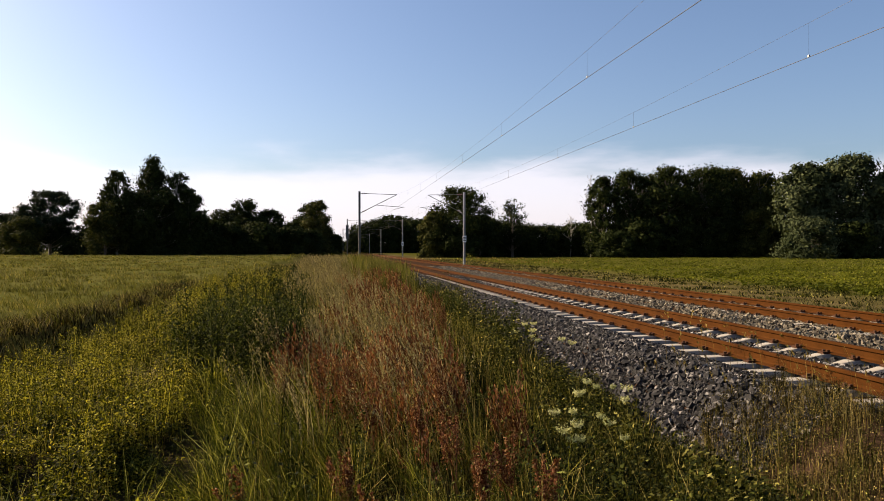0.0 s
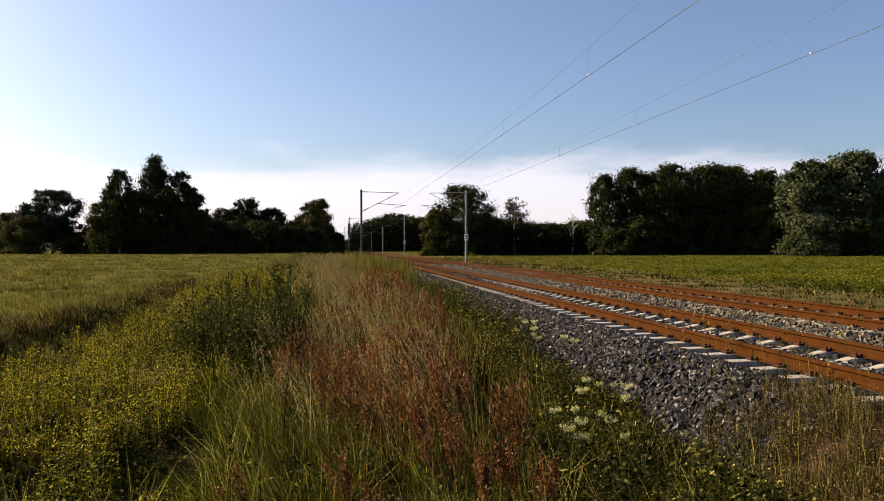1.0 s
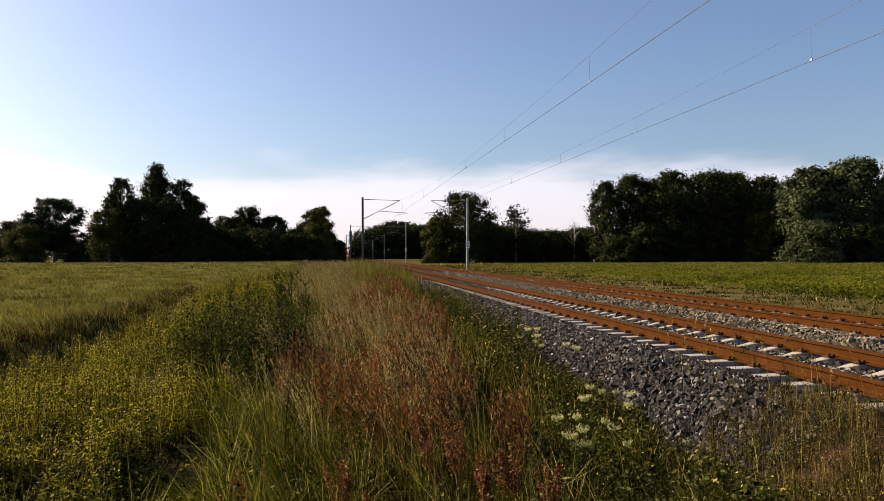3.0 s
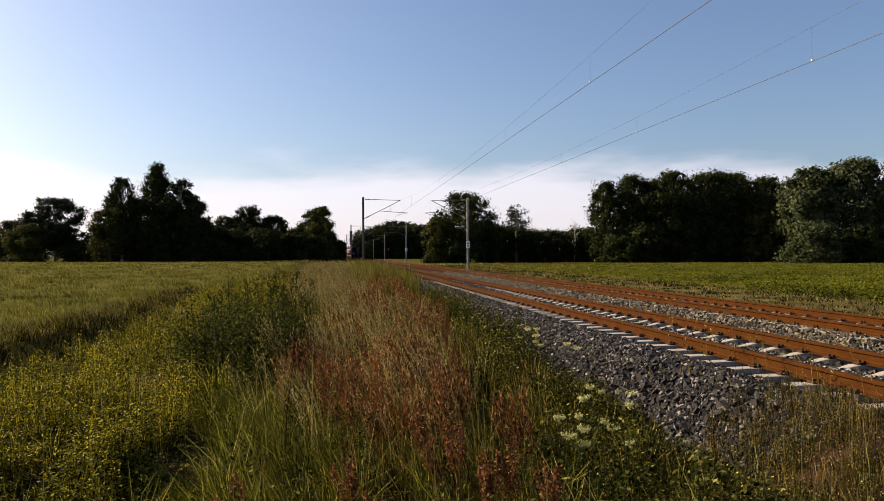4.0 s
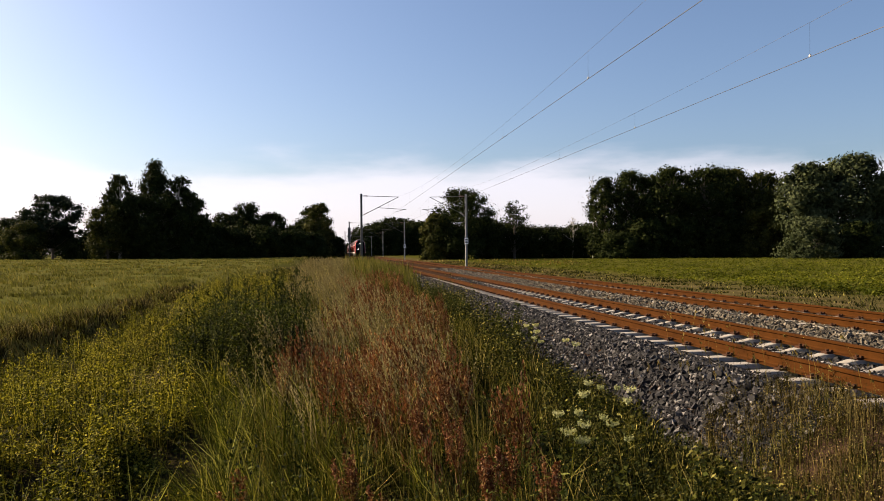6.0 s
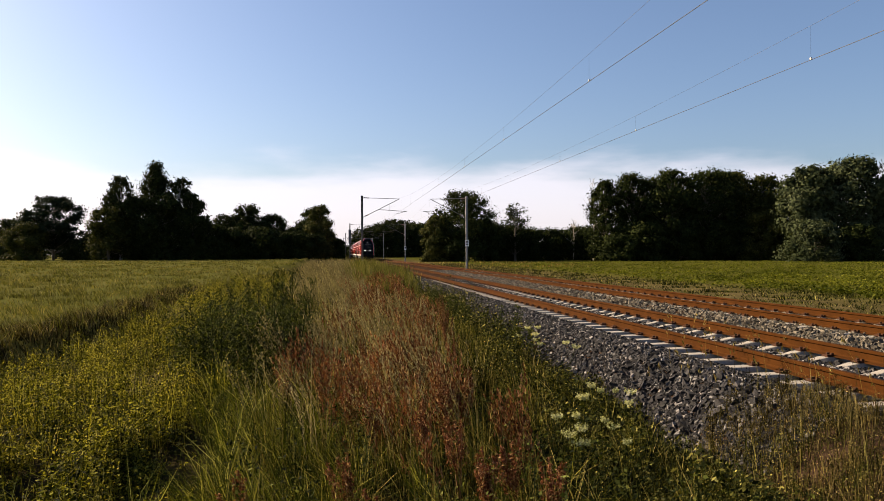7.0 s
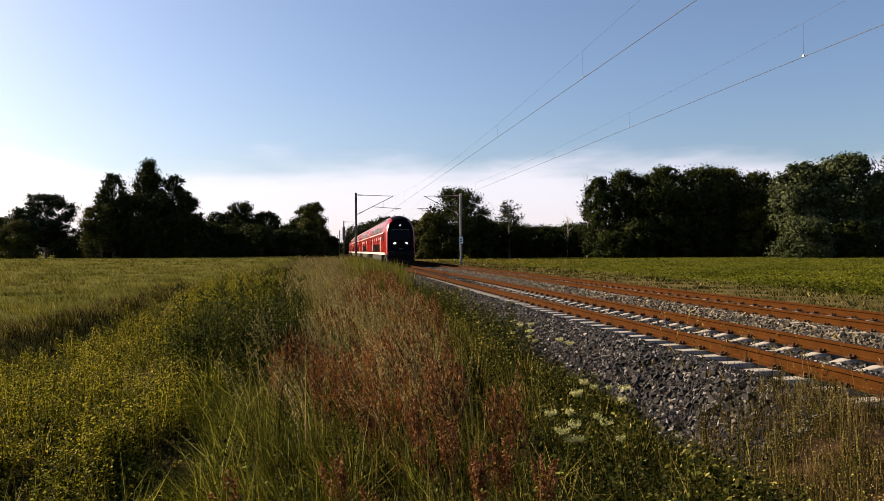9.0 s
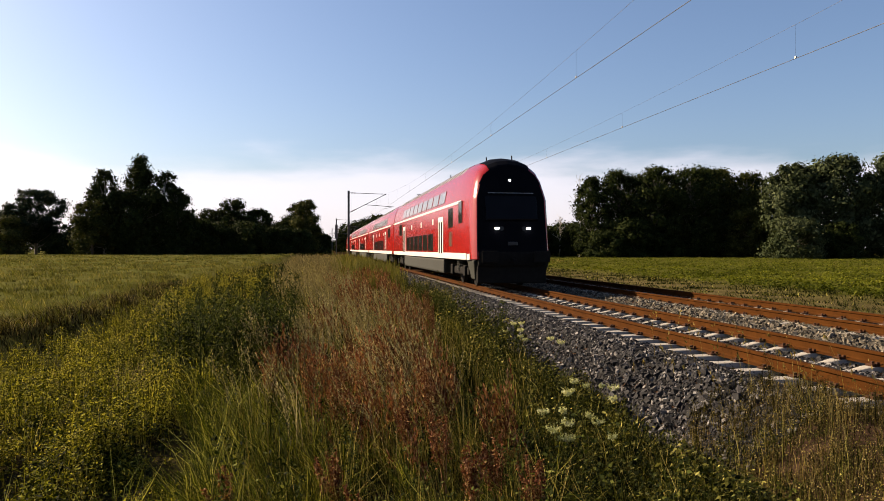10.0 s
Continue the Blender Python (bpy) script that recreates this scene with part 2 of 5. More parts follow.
def mesh_np(name, verts, quads=None, tris=None, mats=(), smooth=False):
    """A mesh from arrays of corners, four-cornered and three-cornered faces."""
    me = bpy.data.meshes.new(name)
    verts = np.asarray(verts, dtype=np.float32).reshape(-1, 3)
    q = np.zeros((0, 4), int) if quads is None else np.asarray(quads, int).reshape(-1, 4)
    t = np.zeros((0, 3), int) if tris is None else np.asarray(tris, int).reshape(-1, 3)
    me.vertices.add(len(verts))
    me.vertices.foreach_set("co", verts.ravel())
    me.loops.add(q.size + t.size)
    me.loops.foreach_set("vertex_index", np.concatenate([q.ravel(), t.ravel()]).astype(np.int32))
    me.polygons.add(len(q) + len(t))
    starts = np.concatenate([np.arange(len(q)) * 4, q.size + np.arange(len(t)) * 3])
    me.polygons.foreach_set("loop_start", starts.astype(np.int32))
    me.polygons.foreach_set("use_smooth", np.full(len(q) + len(t), smooth, dtype=bool))
    for m in mats:
        me.materials.append(m)
    me.update(calc_edges=True)
    me.validate()
    return me


def part(name, bm, mat, parent, label="", rounded=False):
    """Links a bmesh as one mesh object under a thing or a part."""
    me = bpy.data.meshes.new(name)
    bm.to_mesh(me)
    if rounded:
        me.polygons.foreach_set("use_smooth", np.ones(len(me.polygons), bool))
        me.set_sharp_from_angle(angle=radians(38))
    bm.free()
    me.materials.append(mat)
    ob = new(name, me)
    ob.parent = parent
    return tagged(ob, label)


def part_mesh(name, me, parent, label="", m=None):
    ob = new(name, me)
    ob.parent = parent
    if m is not None:
        ob.matrix_basis = m
    return tagged(ob, label)


def thing(name, label, category, group="", kind="", at=(0, 0, 0)):
    ob = new(name)
    ob.location = at
    ob.empty_display_size = 0.2
    return tagged(ob, label, category, group, kind)


def box(bm, lo, hi, bevel=0.0, m=None):
    r = bmesh.ops.create_cube(bm, size=1)
    c = [(a + b) / 2 for a, b in zip(lo, hi)]
    s = [abs(b - a) for a, b in zip(lo, hi)]
    for v in r["verts"]:
        v.co = Vector([v.co[i] * s[i] + c[i] for i in range(3)])
    if bevel:
        es = list({e for v in r["verts"] for e in v.link_edges})
        bmesh.ops.bevel(bm, geom=es, offset=bevel, segments=2, affect="EDGES", profile=0.5)
    if m is not None:
        bmesh.ops.transform(bm, matrix=m, verts=bm.verts)
    return bm


def one_box(lo, hi, bevel=0.0, m=None):
    return box(bmesh.new(), lo, hi, bevel, m)


def rod(bm, a, b, r, r2=None, sides=8):
    a, b = Vector(a), Vector(b)
    d = b - a
    res = bmesh.ops.create_cone(bm, cap_ends=True, segments=sides, radius1=r, radius2=r if r2 is None else r2, depth=d.length)
    m = Matrix.Translation((a + b) / 2) @ d.to_track_quat("Z", "Y").to_matrix().to_4x4()
    bmesh.ops.transform(bm, matrix=m, verts=res["verts"])
    return bm


def one_rod(a, b, r, r2=None, sides=8):
    return rod(bmesh.new(), a, b, r, r2, sides)


def tube_path(pts, r, sides=5):
    """A tube along points, as arrays."""
    pts = np.asarray(pts, float)
    d = np.gradient(pts, axis=0)
    d /= np.linalg.norm(d, axis=1)[:, None]
    up = np.tile([0.0, 0.0, 1.0], (len(pts), 1))
    s = np.cross(d, up)
    s /= np.maximum(np.linalg.norm(s, axis=1), 1e-6)[:, None]
    u = np.cross(s, d)
    rr = np.broadcast_to(np.asarray(r, float), (len(pts),))
    a = np.arange(sides) * 2 * np.pi / sides
    v = pts[:, None] + rr[:, None, None] * (np.cos(a)[None, :, None] * s[:, None] + np.sin(a)[None, :, None] * u[:, None])
    i, j = np.meshgrid(np.arange(len(pts) - 1), np.arange(sides), indexing="ij")
    k = (j + 1) % sides
    q = np.stack([i * sides + j, i * sides + k, (i + 1) * sides + k, (i + 1) * sides + j], -1).reshape(-1, 4)
    return v.reshape(-1, 3), q


# ---- the lie of the land ----
RAIL_A = 5.462
NEAR = RAIL_A + 0.7525          # middle of the near track
FAR = NEAR + 3.98               # middle of the far track


def bend(y):
    """How far the line swings to the side beyond the long straight."""
    return -np.maximum(0, np.asarray(y, float) - 330) ** 2 / 2400


def step(a, b, v):
    t = np.clip((np.asarray(v, float) - a) / (b - a), 0, 1)
    return t * t * (3 - 2 * t)


def ground_z(x, y):
    x, y = np.asarray(x, float), np.asarray(y, float)
    xs = x - bend(y)
    far = np.clip(y / 160, 0, 1)
    left = -0.50 + 0.64 * far
    dip = -0.86 + 0.5 * step(14, 34, y)
    bank = -0.78 + 0.40 * step(14, 45, y)
    under = -0.80 + 0.25 * step(14, 45, y)
    right = -0.50 + 0.06 * far
    z = left + (dip - left) * step(-6.25, -5.85, xs)
    z = z + (bank - z) * step(-5.4, -2.5, xs)
    z = z + (under - z) * step(2.8, 3.8, xs)
    z = z + (right - z) * step(12.2, 14.5, xs)
    return z + 0.05 * np.sin(x * 1.3 + 0.6 * y) * np.sin(y * 0.9) * step(150, 20, y)


def build_ground():
    xs = np.concatenate([-np.geomspace(2500, 13, 26), np.arange(-12, 18, 0.5), np.geomspace(18.5, 2500, 26)])
    ys = np.concatenate([-np.geomspace(1500, 5, 14), np.arange(-4, 50, 1.0), np.geomspace(51, 3500, 50)])
    X, Y = np.meshgrid(xs, ys, indexing="ij")
    V = np.stack([X, Y, ground_z(X, Y)], -1).reshape(-1, 3)
    i, j = np.meshgrid(np.arange(len(xs) - 1), np.arange(len(ys) - 1), indexing="ij")
    n = len(ys)
    q = np.stack([i * n + j, (i + 1) * n + j, (i + 1) * n + j + 1, i * n + j + 1], -1).reshape(-1, 4)
    ob = new("ground", mesh_np("ground", V, q, mats=[M_GROUND], smooth=True))
    tagged(ob, "flat grassy farmland with a low bank beside the railway", "ground", kind="structure")


build_ground()


# ---- ballast ----
BED = [(3.55, -0.86), (4.35, -0.27), (4.6, -0.198), (5.0, -0.200), (5.3, -0.242), (7.1, -0.242), (7.4, -0.198), (7.7, -0.20), (7.95, -0.28), (8.45, -0.27), (8.8, -0.205), (11.8, -0.205), (12.1, -0.30), (12.95, -0.75)]


def bed_z(x, y):
    """The top of the stones; further along, the track is filled up to its sleepers."""
    x = np.asarray(x, float)
    z = np.interp(x, [a for a, _ in BED], [h for _, h in BED])
    fill = step(24, 46, y) * step(4.4, 4.9, x) * step(12.0, 11.6, x)
    return z + fill * np.maximum(0, -0.158 - z)


def build_bed():
    ys = np.concatenate([np.arange(-12, 60, 2.0), np.geomspace(60, 900, 50)])
    V = np.array([[x + bend(y), y, float(bed_z(x, y))] for y in ys for x, z in BED])
    n = len(BED)
    i, j = np.meshgrid(np.arange(len(ys) - 1), np.arange(n - 1), indexing="ij")
    q = np.stack([i * n + j, i * n + j + 1, (i + 1) * n + j + 1, (i + 1) * n + j], -1).reshape(-1, 4)
    return tagged(new("ballast_bed", mesh_np("ballast_bed", V, q, mats=[M_BED])), "grey crushed stone track bed with sloping shoulders", "ballast", kind="structure")


ballast_bed = build_bed()

CUBE_V = np.array([[x, y, z] for x in (-1, 1) for y in (-1, 1) for z in (-1, 1)], float) * 0.72
CUBE_F = np.array([(0, 1, 3), (0, 3, 2), (4, 6, 7), (4, 7, 5), (0, 4, 5), (0, 5, 1), (2, 3, 7), (2, 7, 6), (0, 2, 6), (0, 6, 4), (1, 5, 7), (1, 7, 3)])


def stones(x, y, z, size):
    """Angular broken stones as arrays: skewed blocks with pulled corners, turned every way."""
    n = len(x)
    k = CUBE_V[None] * rng.uniform(0.7, 1.25, (n, 8, 1)) + rng.normal(0, 0.13, (n, 8, 3))
    k *= rng.uniform(0.65, 1.2, (n, 1, 3))
    q = rng.normal(size=(n, 4))
    q /= np.linalg.norm(q, axis=1)[:, None]
    w, u = q[:, :1, None], q[:, None, 1:]
    k = k + 2 * np.cross(np.broadcast_to(u, k.shape), np.cross(np.broadcast_to(u, k.shape), k) + w * k)
    V = k * np.asarray(size)[:, None, None] + np.stack([x, y, z], -1)[:, None]
    F = CUBE_F[None] + (np.arange(n) * 8)[:, None, None]
    return V.reshape(-1, 3), F.reshape(-1, 3)


def scatter_y(n, lo, hi, bias=1.0):
    """More of them towards lo, where the camera stands."""
    u = rng.uniform(0, 1, n)
    return lo * (hi / lo) ** (u ** (1 / bias)) if bias != 0 else lo + (hi - lo) * u


def build_ballast():
    y = scatter_y(27000, 6.0, 45)
    x = rng.uniform(3.55, 4.98, len(y))
    V, F = stones(x, y, bed_z(x, y) + 0.012, rng.uniform(0.013, 0.029, len(y)) * (1 + y / 45))
    ob = new("ballast", mesh_np("ballast", V, tris=F, mats=[M_STONE]))
    tagged(ob, "dark grey crushed stone on the track shoulder", "ballast", kind="stuff")
    y = scatter_y(6500, 7.0, 40)
    x = rng.uniform(5.5, 6.95, len(y))
    V, F = stones(x, y, bed_z(x, y) + 0.0, rng.uniform(0.02, 0.036, len(y)) * (1 + y / 60))
    tagged(new("ballast", mesh_np("ballast_between", V, tris=F, mats=[M_STONE])), "dark grey crushed stone between the rails", "ballast", kind="stuff")
    y = scatter_y(11000, 9.0, 60)
    x = rng.uniform(7.2, 9.45, len(y))
    V, F = stones(x, y, bed_z(x, y) + 0.01, rng.uniform(0.022, 0.042, len(y)) * (1 + y / 60))
    tagged(new("ballast", mesh_np("ballast_middle", V, tris=F, mats=[M_STONE_OLD])), "pale weathered crushed stone between the two tracks", "ballast", kind="stuff")
    y = scatter_y(2500, 12.0, 60)
    x = rng.uniform(9.45, 12.8, len(y))
    V, F = stones(x, y, bed_z(x, y) + 0.0, rng.uniform(0.022, 0.042, len(y)) * (1 + y / 60))
    tagged(new("ballast", mesh_np("ballast_far", V, tris=F, mats=[M_STONE_OLD])), "pale weathered crushed stone of the far track", "ballast", kind="stuff")


build_ballast()

# ---- tracks ----
RAIL_PROFILE = [(-0.075, -0.172), (0.075, -0.172), (0.075, -0.160), (0.022, -0.145), (0.009, -0.125), (0.009, -0.050), (0.036, -0.038), (0.036, -0.008), (0.026, 0.0),
                (-0.026, 0.0), (-0.036, -0.008), (-0.036, -0.038), (-0.009, -0.050), (-0.009, -0.125), (-0.022, -0.145), (-0.075, -0.160)]


def rail_mesh(off):
    ys = np.concatenate([[-12.0, 235.0], np.arange(245, 900, 12.0)])
    n = len(RAIL_PROFILE)
    V = np.array([[off + bend(y) + a, y, b] for y in ys for a, b in RAIL_PROFILE])
    i, j = np.meshgrid(np.arange(len(ys) - 1), np.arange(n), indexing="ij")
    k = (j + 1) % n
    q = np.stack([i * n + j, i * n + k, (i + 1) * n + k, (i + 1) * n + j], -1).reshape(-1, 4)
    return mesh_np("rail", V, q, mats=[M_RAIL])


def sleeper_mesh():
    """A concrete sleeper: tapered sides, high seats, waisted middle."""
    st = [(-1.30, 0.105, 0.135, 0.0), (-1.22, 0.11, 0.14, 0.034), (-0.95, 0.105, 0.14, 0.038), (-0.55, 0.095, 0.13, 0.030), (-0.35, 0.075, 0.11, -0.012), (0, 0.07, 0.105, -0.02),
          (0.35, 0.075, 0.11, -0.012), (0.55, 0.095, 0.13, 0.030), (0.95, 0.105, 0.14, 0.038), (1.22, 0.11, 0.14, 0.034), (1.30, 0.105, 0.135, 0.0)]
    V = []
    for x, t, b, z in st:
        V += [(x, -b, -0.20), (x, -b + 0.015, z - 0.05), (x, -t + 0.012, z - 0.006), (x, -t + 0.03, z), (x, t - 0.03, z), (x, t - 0.012, z - 0.006), (x, b - 0.015, z - 0.05), (x, b, -0.20)]
    q = []
    for i in range(len(st) - 1):
        for j in range(7):
            q.append((i * 8 + j, i * 8 + j + 1, i * 8 + j + 9, i * 8 + j + 8))
    e = (len(st) - 1) * 8
    q += [(7, 6, 1, 0), (6, 5, 2, 1), (5, 4, 3, 2), (e, e + 1, e + 6, e + 7), (e + 1, e + 2, e + 5, e + 6), (e + 2, e + 3, e + 4, e + 5)]
    return mesh_np("sleeper", np.array(V) + (0, 0, -0.205), np.array(q)[:, ::-1], mats=[M_CONCRETE])


def fastening_mesh():
    bm = one_box((-0.165, -0.07, -0.004), (0.165, 0.07, 0.009))
    for s in (-1, 1):
        box(bm, (s * 0.06, -0.055, -0.003), (s * 0.165, 0.055, 0.028))
        box(bm, (s * 0.062, -0.06, 0.012), (s * 0.10, -0.03, 0.05))
        box(bm, (s * 0.062, 0.03, 0.012), (s * 0.10, 0.06, 0.05))
        rod(bm, (s * 0.115, 0, 0.02), (s * 0.115, 0, 0.052), 0.02, sides=6)
    me = bpy.data.meshes.new("rail_fastening")
    bm.to_mesh(me)
    bm.free()
    me.materials.append(M_RUST_DARK)
    return me


SLEEPER, FASTENING = sleeper_mesh(), fastening_mesh()


def build_track(mid, first, count, near_clips, label):
    tr = thing("railway_track", label, "railway track", "parallel tracks", at=(0, 0, 0))
    for s in (-0.7525, 0.7525):
        part_mesh("rail", rail_mesh(mid + s), tr, "rusty steel rail")
    for k in range(count):
        y = first + 0.6 * k
        sl = part_mesh("sleeper", SLEEPER, tr, m=pose(mid, y, 0, 0, 0, random.uniform(-0.4, 0.4)))
        if k < near_clips:
            for s in (-0.7525, 0.7525):
                part_mesh("rail_fastening", FASTENING, sl, m=pose(s, 0, -0.170))
    me = SLEEPER
    v = np.array([p.co[:] for p in me.vertices])
    qs = np.array([p.vertices[:] for p in me.polygons])
    ys = first + 0.6 * np.arange(count, count + 260)
    V = (v[None] + np.stack([mid + bend(ys), ys, 0 * ys], -1)[:, None]).reshape(-1, 3)
    Q = (qs[None] + (np.arange(len(ys)) * len(v))[:, None, None]).reshape(-1, 4)
    tagged(part_mesh("distant_sleepers", mesh_np("distant_sleepers", V, Q, mats=[M_CONCRETE]), tr), kind="stuff")
    cl = [p.co[:] for p in FASTENING.vertices]
    cf = np.array([p.vertices[:] for p in FASTENING.polygons if len(p.vertices) == 4])
    ys = first + 0.6 * np.arange(near_clips, near_clips + 110)
    P = np.concatenate([np.stack([mid + s + 0 * ys, ys, -0.170 + 0 * ys], -1) for s in (-0.7525, 0.7525)])
    V = (np.array(cl)[None] + P[:, None]).reshape(-1, 3)
    Q = (cf[None] + (np.arange(len(P)) * len(cl))[:, None, None]).reshape(-1, 4)
    tagged(part_mesh("distant_fastenings", mesh_np("distant_fastenings", V, Q, mats=[M_RUST_DARK]), tr), kind="stuff")


# sleepers lie at y = 6.993 + 0.6 n
build_track(NEAR, 6.993 - 0.6 * 14, 200, 75, "rusty railway track on white concrete sleepers in dark ballast")
build_track(FAR, 6.993 - 0.6 * 14 + 0.25, 200, 75, "rusty railway track on concrete sleepers half sunk in pale ballast")

# ---- overhead line ----
MAST_L, MAST_R = 2.68, 13.92
MAST_Y = [-4.0, 77.4, 148.8, 218.2, 288.0]


def mast(x, y, side, steel, label, sign=False, drum=False):
    """An upright with its bracket, reaching out towards side (+1 or -1)."""
    x = x + float(bend(y))
    m = thing("catenary_mast", label, "catenary mast", "masts along the line", at=(x, y, 0))
    base = float(ground_z(x, y)) - 0.2
    bm = bmesh.new()
    for s in (-1, 1):
        box(bm, (s * 0.10 - 0.008, -0.11, base), (s * 0.10 + 0.008, 0.11, 7.44))
    box(bm, (-0.092, -0.006, base), (0.092, 0.006, 7.44))
    for k in range(12):
        z = base + 0.6 + k * 0.62
        box(bm, (-0.09, -0.10, z), (0.09, -0.09, z + 0.08))
    part("pole", bm, steel, m)
    part("footing", one_box((-0.35, -0.35, base - 0.3), (0.35, 0.35, base + 0.27), 0.04), M_UNDER, m, "concrete footing")
    tip = Vector((side * 3.95, 0, 7.12))
    part("top_tube", one_rod((side * 0.1, 0, 7.22), tip, 0.027), M_STEEL_DARK, m)
    part("diagonal_tube", one_rod((side * 0.1, 0, 5.15), tip, 0.032), M_STEEL_DARK, m)
    part("registration_tube", one_rod((side * 1.75, 0, 5.98), (side * 4.75, 0, 5.78), 0.027), M_STEEL_DARK, m)
    part("steady_arm", one_rod((side * 4.6, 0, 5.78), (side * 3.6, 0, 5.52), 0.018), M_STEEL_DARK, m)
    part("dropper_stay", one_rod((side * 2.9, 0, 6.56), (side * 2.9, 0, 5.92), 0.008), M_STEEL_DARK, m)
    for a, b in (((side * 0.25, 0, 7.215), (side * 0.75, 0, 7.2)), ((side * 0.3, 0, 5.25), (side * 0.75, 0, 5.48))):
        bm = bmesh.new()
        a, b = Vector(a), Vector(b)
        for k in range(7):
            rod(bm, a.lerp(b, k / 7), a.lerp(b, (k + 0.5) / 7), 0.085, 0.06)
        part("insulator", bm, M_INSUL, m, "brown ribbed insulator")
    if sign:
        part("sign_plate", one_box((-0.2, -0.135, 2.05), (0.2, -0.12, 2.75), 0.005), M_WHITE_SIGN, m, "white plate with dark bars")
        for z in (2.18, 2.45):
            part("sign_bar", one_box((-0.13, -0.142, z), (0.13, -0.136, z + 0.16)), M_STEEL_DARK, m)
    if drum:
        part("tension_weights", one_box((-0.28, -0.3, 3.4), (0.28, -0.14, 6.2), 0.05), M_STEEL_DARK, m, "stack of dark tensioning weights")
        part("tension_wheel", one_rod((-0.08, -0.3, 6.9), (0.08, -0.3, 6.9), 0.38, sides=16), M_STEEL_DARK, m)


for i, y in enumerate(MAST_Y):
    mast(MAST_L, y, 1, M_STEEL_DARK, "dark steel overhead line mast with a bracket over the near track", drum=i == 2)
    mast(MAST_R, y, -1, M_STEEL, "grey steel overhead line mast with a bracket over the far track", sign=i in (1, 2))


def overhead(mid, side, stagger, label):
    w = thing("overhead_line", label, "overhead line", "wires over the tracks")
    rows_c, rows_m = [], []
    for k in range(len(MAST_Y) - 1):
        a, b = MAST_Y[k], MAST_Y[k + 1]
        zig = stagger * (1 if k % 2 else -1)
        for s in np.linspace(0, 1, 96, endpoint=False):
            y = a + (b - a) * s
            x = mid + zig * (1 - 2 * s) * side + float(bend(y))
            rows_c.append((x, y, 5.52))
            rows_m.append((x, y, 5.92 + 1.2 * (2 * s - 1) ** 2))
    V, q = tube_path(rows_c, 0.0068)
    part_mesh("contact_wire", mesh_np("contact_wire", V, q, mats=[M_WIRE]), w)
    V, q = tube_path(rows_m, 0.003)
    part_mesh("messenger_wire", mesh_np("messenger_wire", V, q, mats=[M_WIRE]), w)
    for k in range(3):
        a, b = MAST_Y[k], MAST_Y[k + 1]
        for s in (0.05, 0.155, 0.265, 0.375, 0.485, 0.595, 0.705, 0.815, 0.925):
            i = int(k * 96 + (s - 0.03 * (side < 0)) * 96)
            c, t = rows_c[i], rows_m[i]
            d = part("dropper", one_rod(c, t, 0.0022, sides=4), M_WIRE, w)
            bm = bmesh.new()
            box(bm, (c[0] - 0.012, c[1] - 0.03, c[2]), (c[0] + 0.012, c[1] + 0.03, c[2] + 0.05))
            part("clamp", bm, M_STEEL, d)


overhead(NEAR, 1, 0.1, "thin dark contact and messenger wires over the near track")
overhead(FAR, -1, 0.25, "thin dark contact and messenger wires over the far track")


def loose_stones():
    """The stones nearest the camera, one by one, on eight shared shapes."""
    shapes = []
    for k in range(8):
        V, F = stones(np.zeros(1), np.zeros(1), np.zeros(1), np.array([0.034 + 0.002 * k]))
        shapes.append(mesh_np("stone", V, tris=F, mats=[M_STONE]))
    for k in range(290):
        x, y = random.uniform(3.66, 4.6), random.uniform(7.0, 10.2)
        m = pose(x, y, float(bed_z(x, y)) + 0.03, random.uniform(0, 360), random.uniform(0, 360), random.uniform(0, 360))
        part_mesh("stone", random.choice(shapes), ballast_bed, m=m)


# ---- train ----
PROFILE = [(1.30, 0.90), (1.39, 0.96), (1.39, 2.95), (1.37, 3.10), (1.245, 3.70), (1.07, 4.08), (0.80, 4.34), (0.42, 4.50), (0.0, 4.55)]


def ring(y, sx=1.0, top=4.55, low=0.90, lean=0.0):
    """One cross-section of the coach, left to right over the roof."""
    k = (top - 2.95) / (4.55 - 2.95)
    half = [(x * sx, z if z <= 2.95 else 2.95 + (z - 2.95) * k) for x, z in PROFILE]
    half[0] = (half[0][0], low)
    half = [(x * (1 - lean * max(0, z - 1.6)), z) for x, z in half]
    pts = [(-x, z) for x, z in half] + [(x, z) for x, z in half[-2::-1]]
    return [(x, y, z) for x, z in pts]


def loft(rings, close_front=True, close_back=True):
    bm = bmesh.new()
    rows = [[bm.verts.new(p) for p in r] for r in rings]
    n = len(rows[0])
    for a, b in zip(rows, rows[1:]):
        for j in range(n - 1):
            bm.faces.new((a[j], b[j], b[j + 1], a[j + 1]))
        bm.faces.new((a[n - 1], b[n - 1], b[0], a[0]))
    for row, wanted in ((rows[0], close_front), (rows[-1][::-1], close_back)):
        for i in range((n - 1) // 2 if wanted else 0):
            k = n - 1 - i
            bm.faces.new((row[i], row[i + 1], row[k]) if i + 1 == k - 1 else (row[i], row[i + 1], row[k - 1], row[k]))
    bmesh.ops.recalc_face_normals(bm, faces=bm.faces)
    return bm


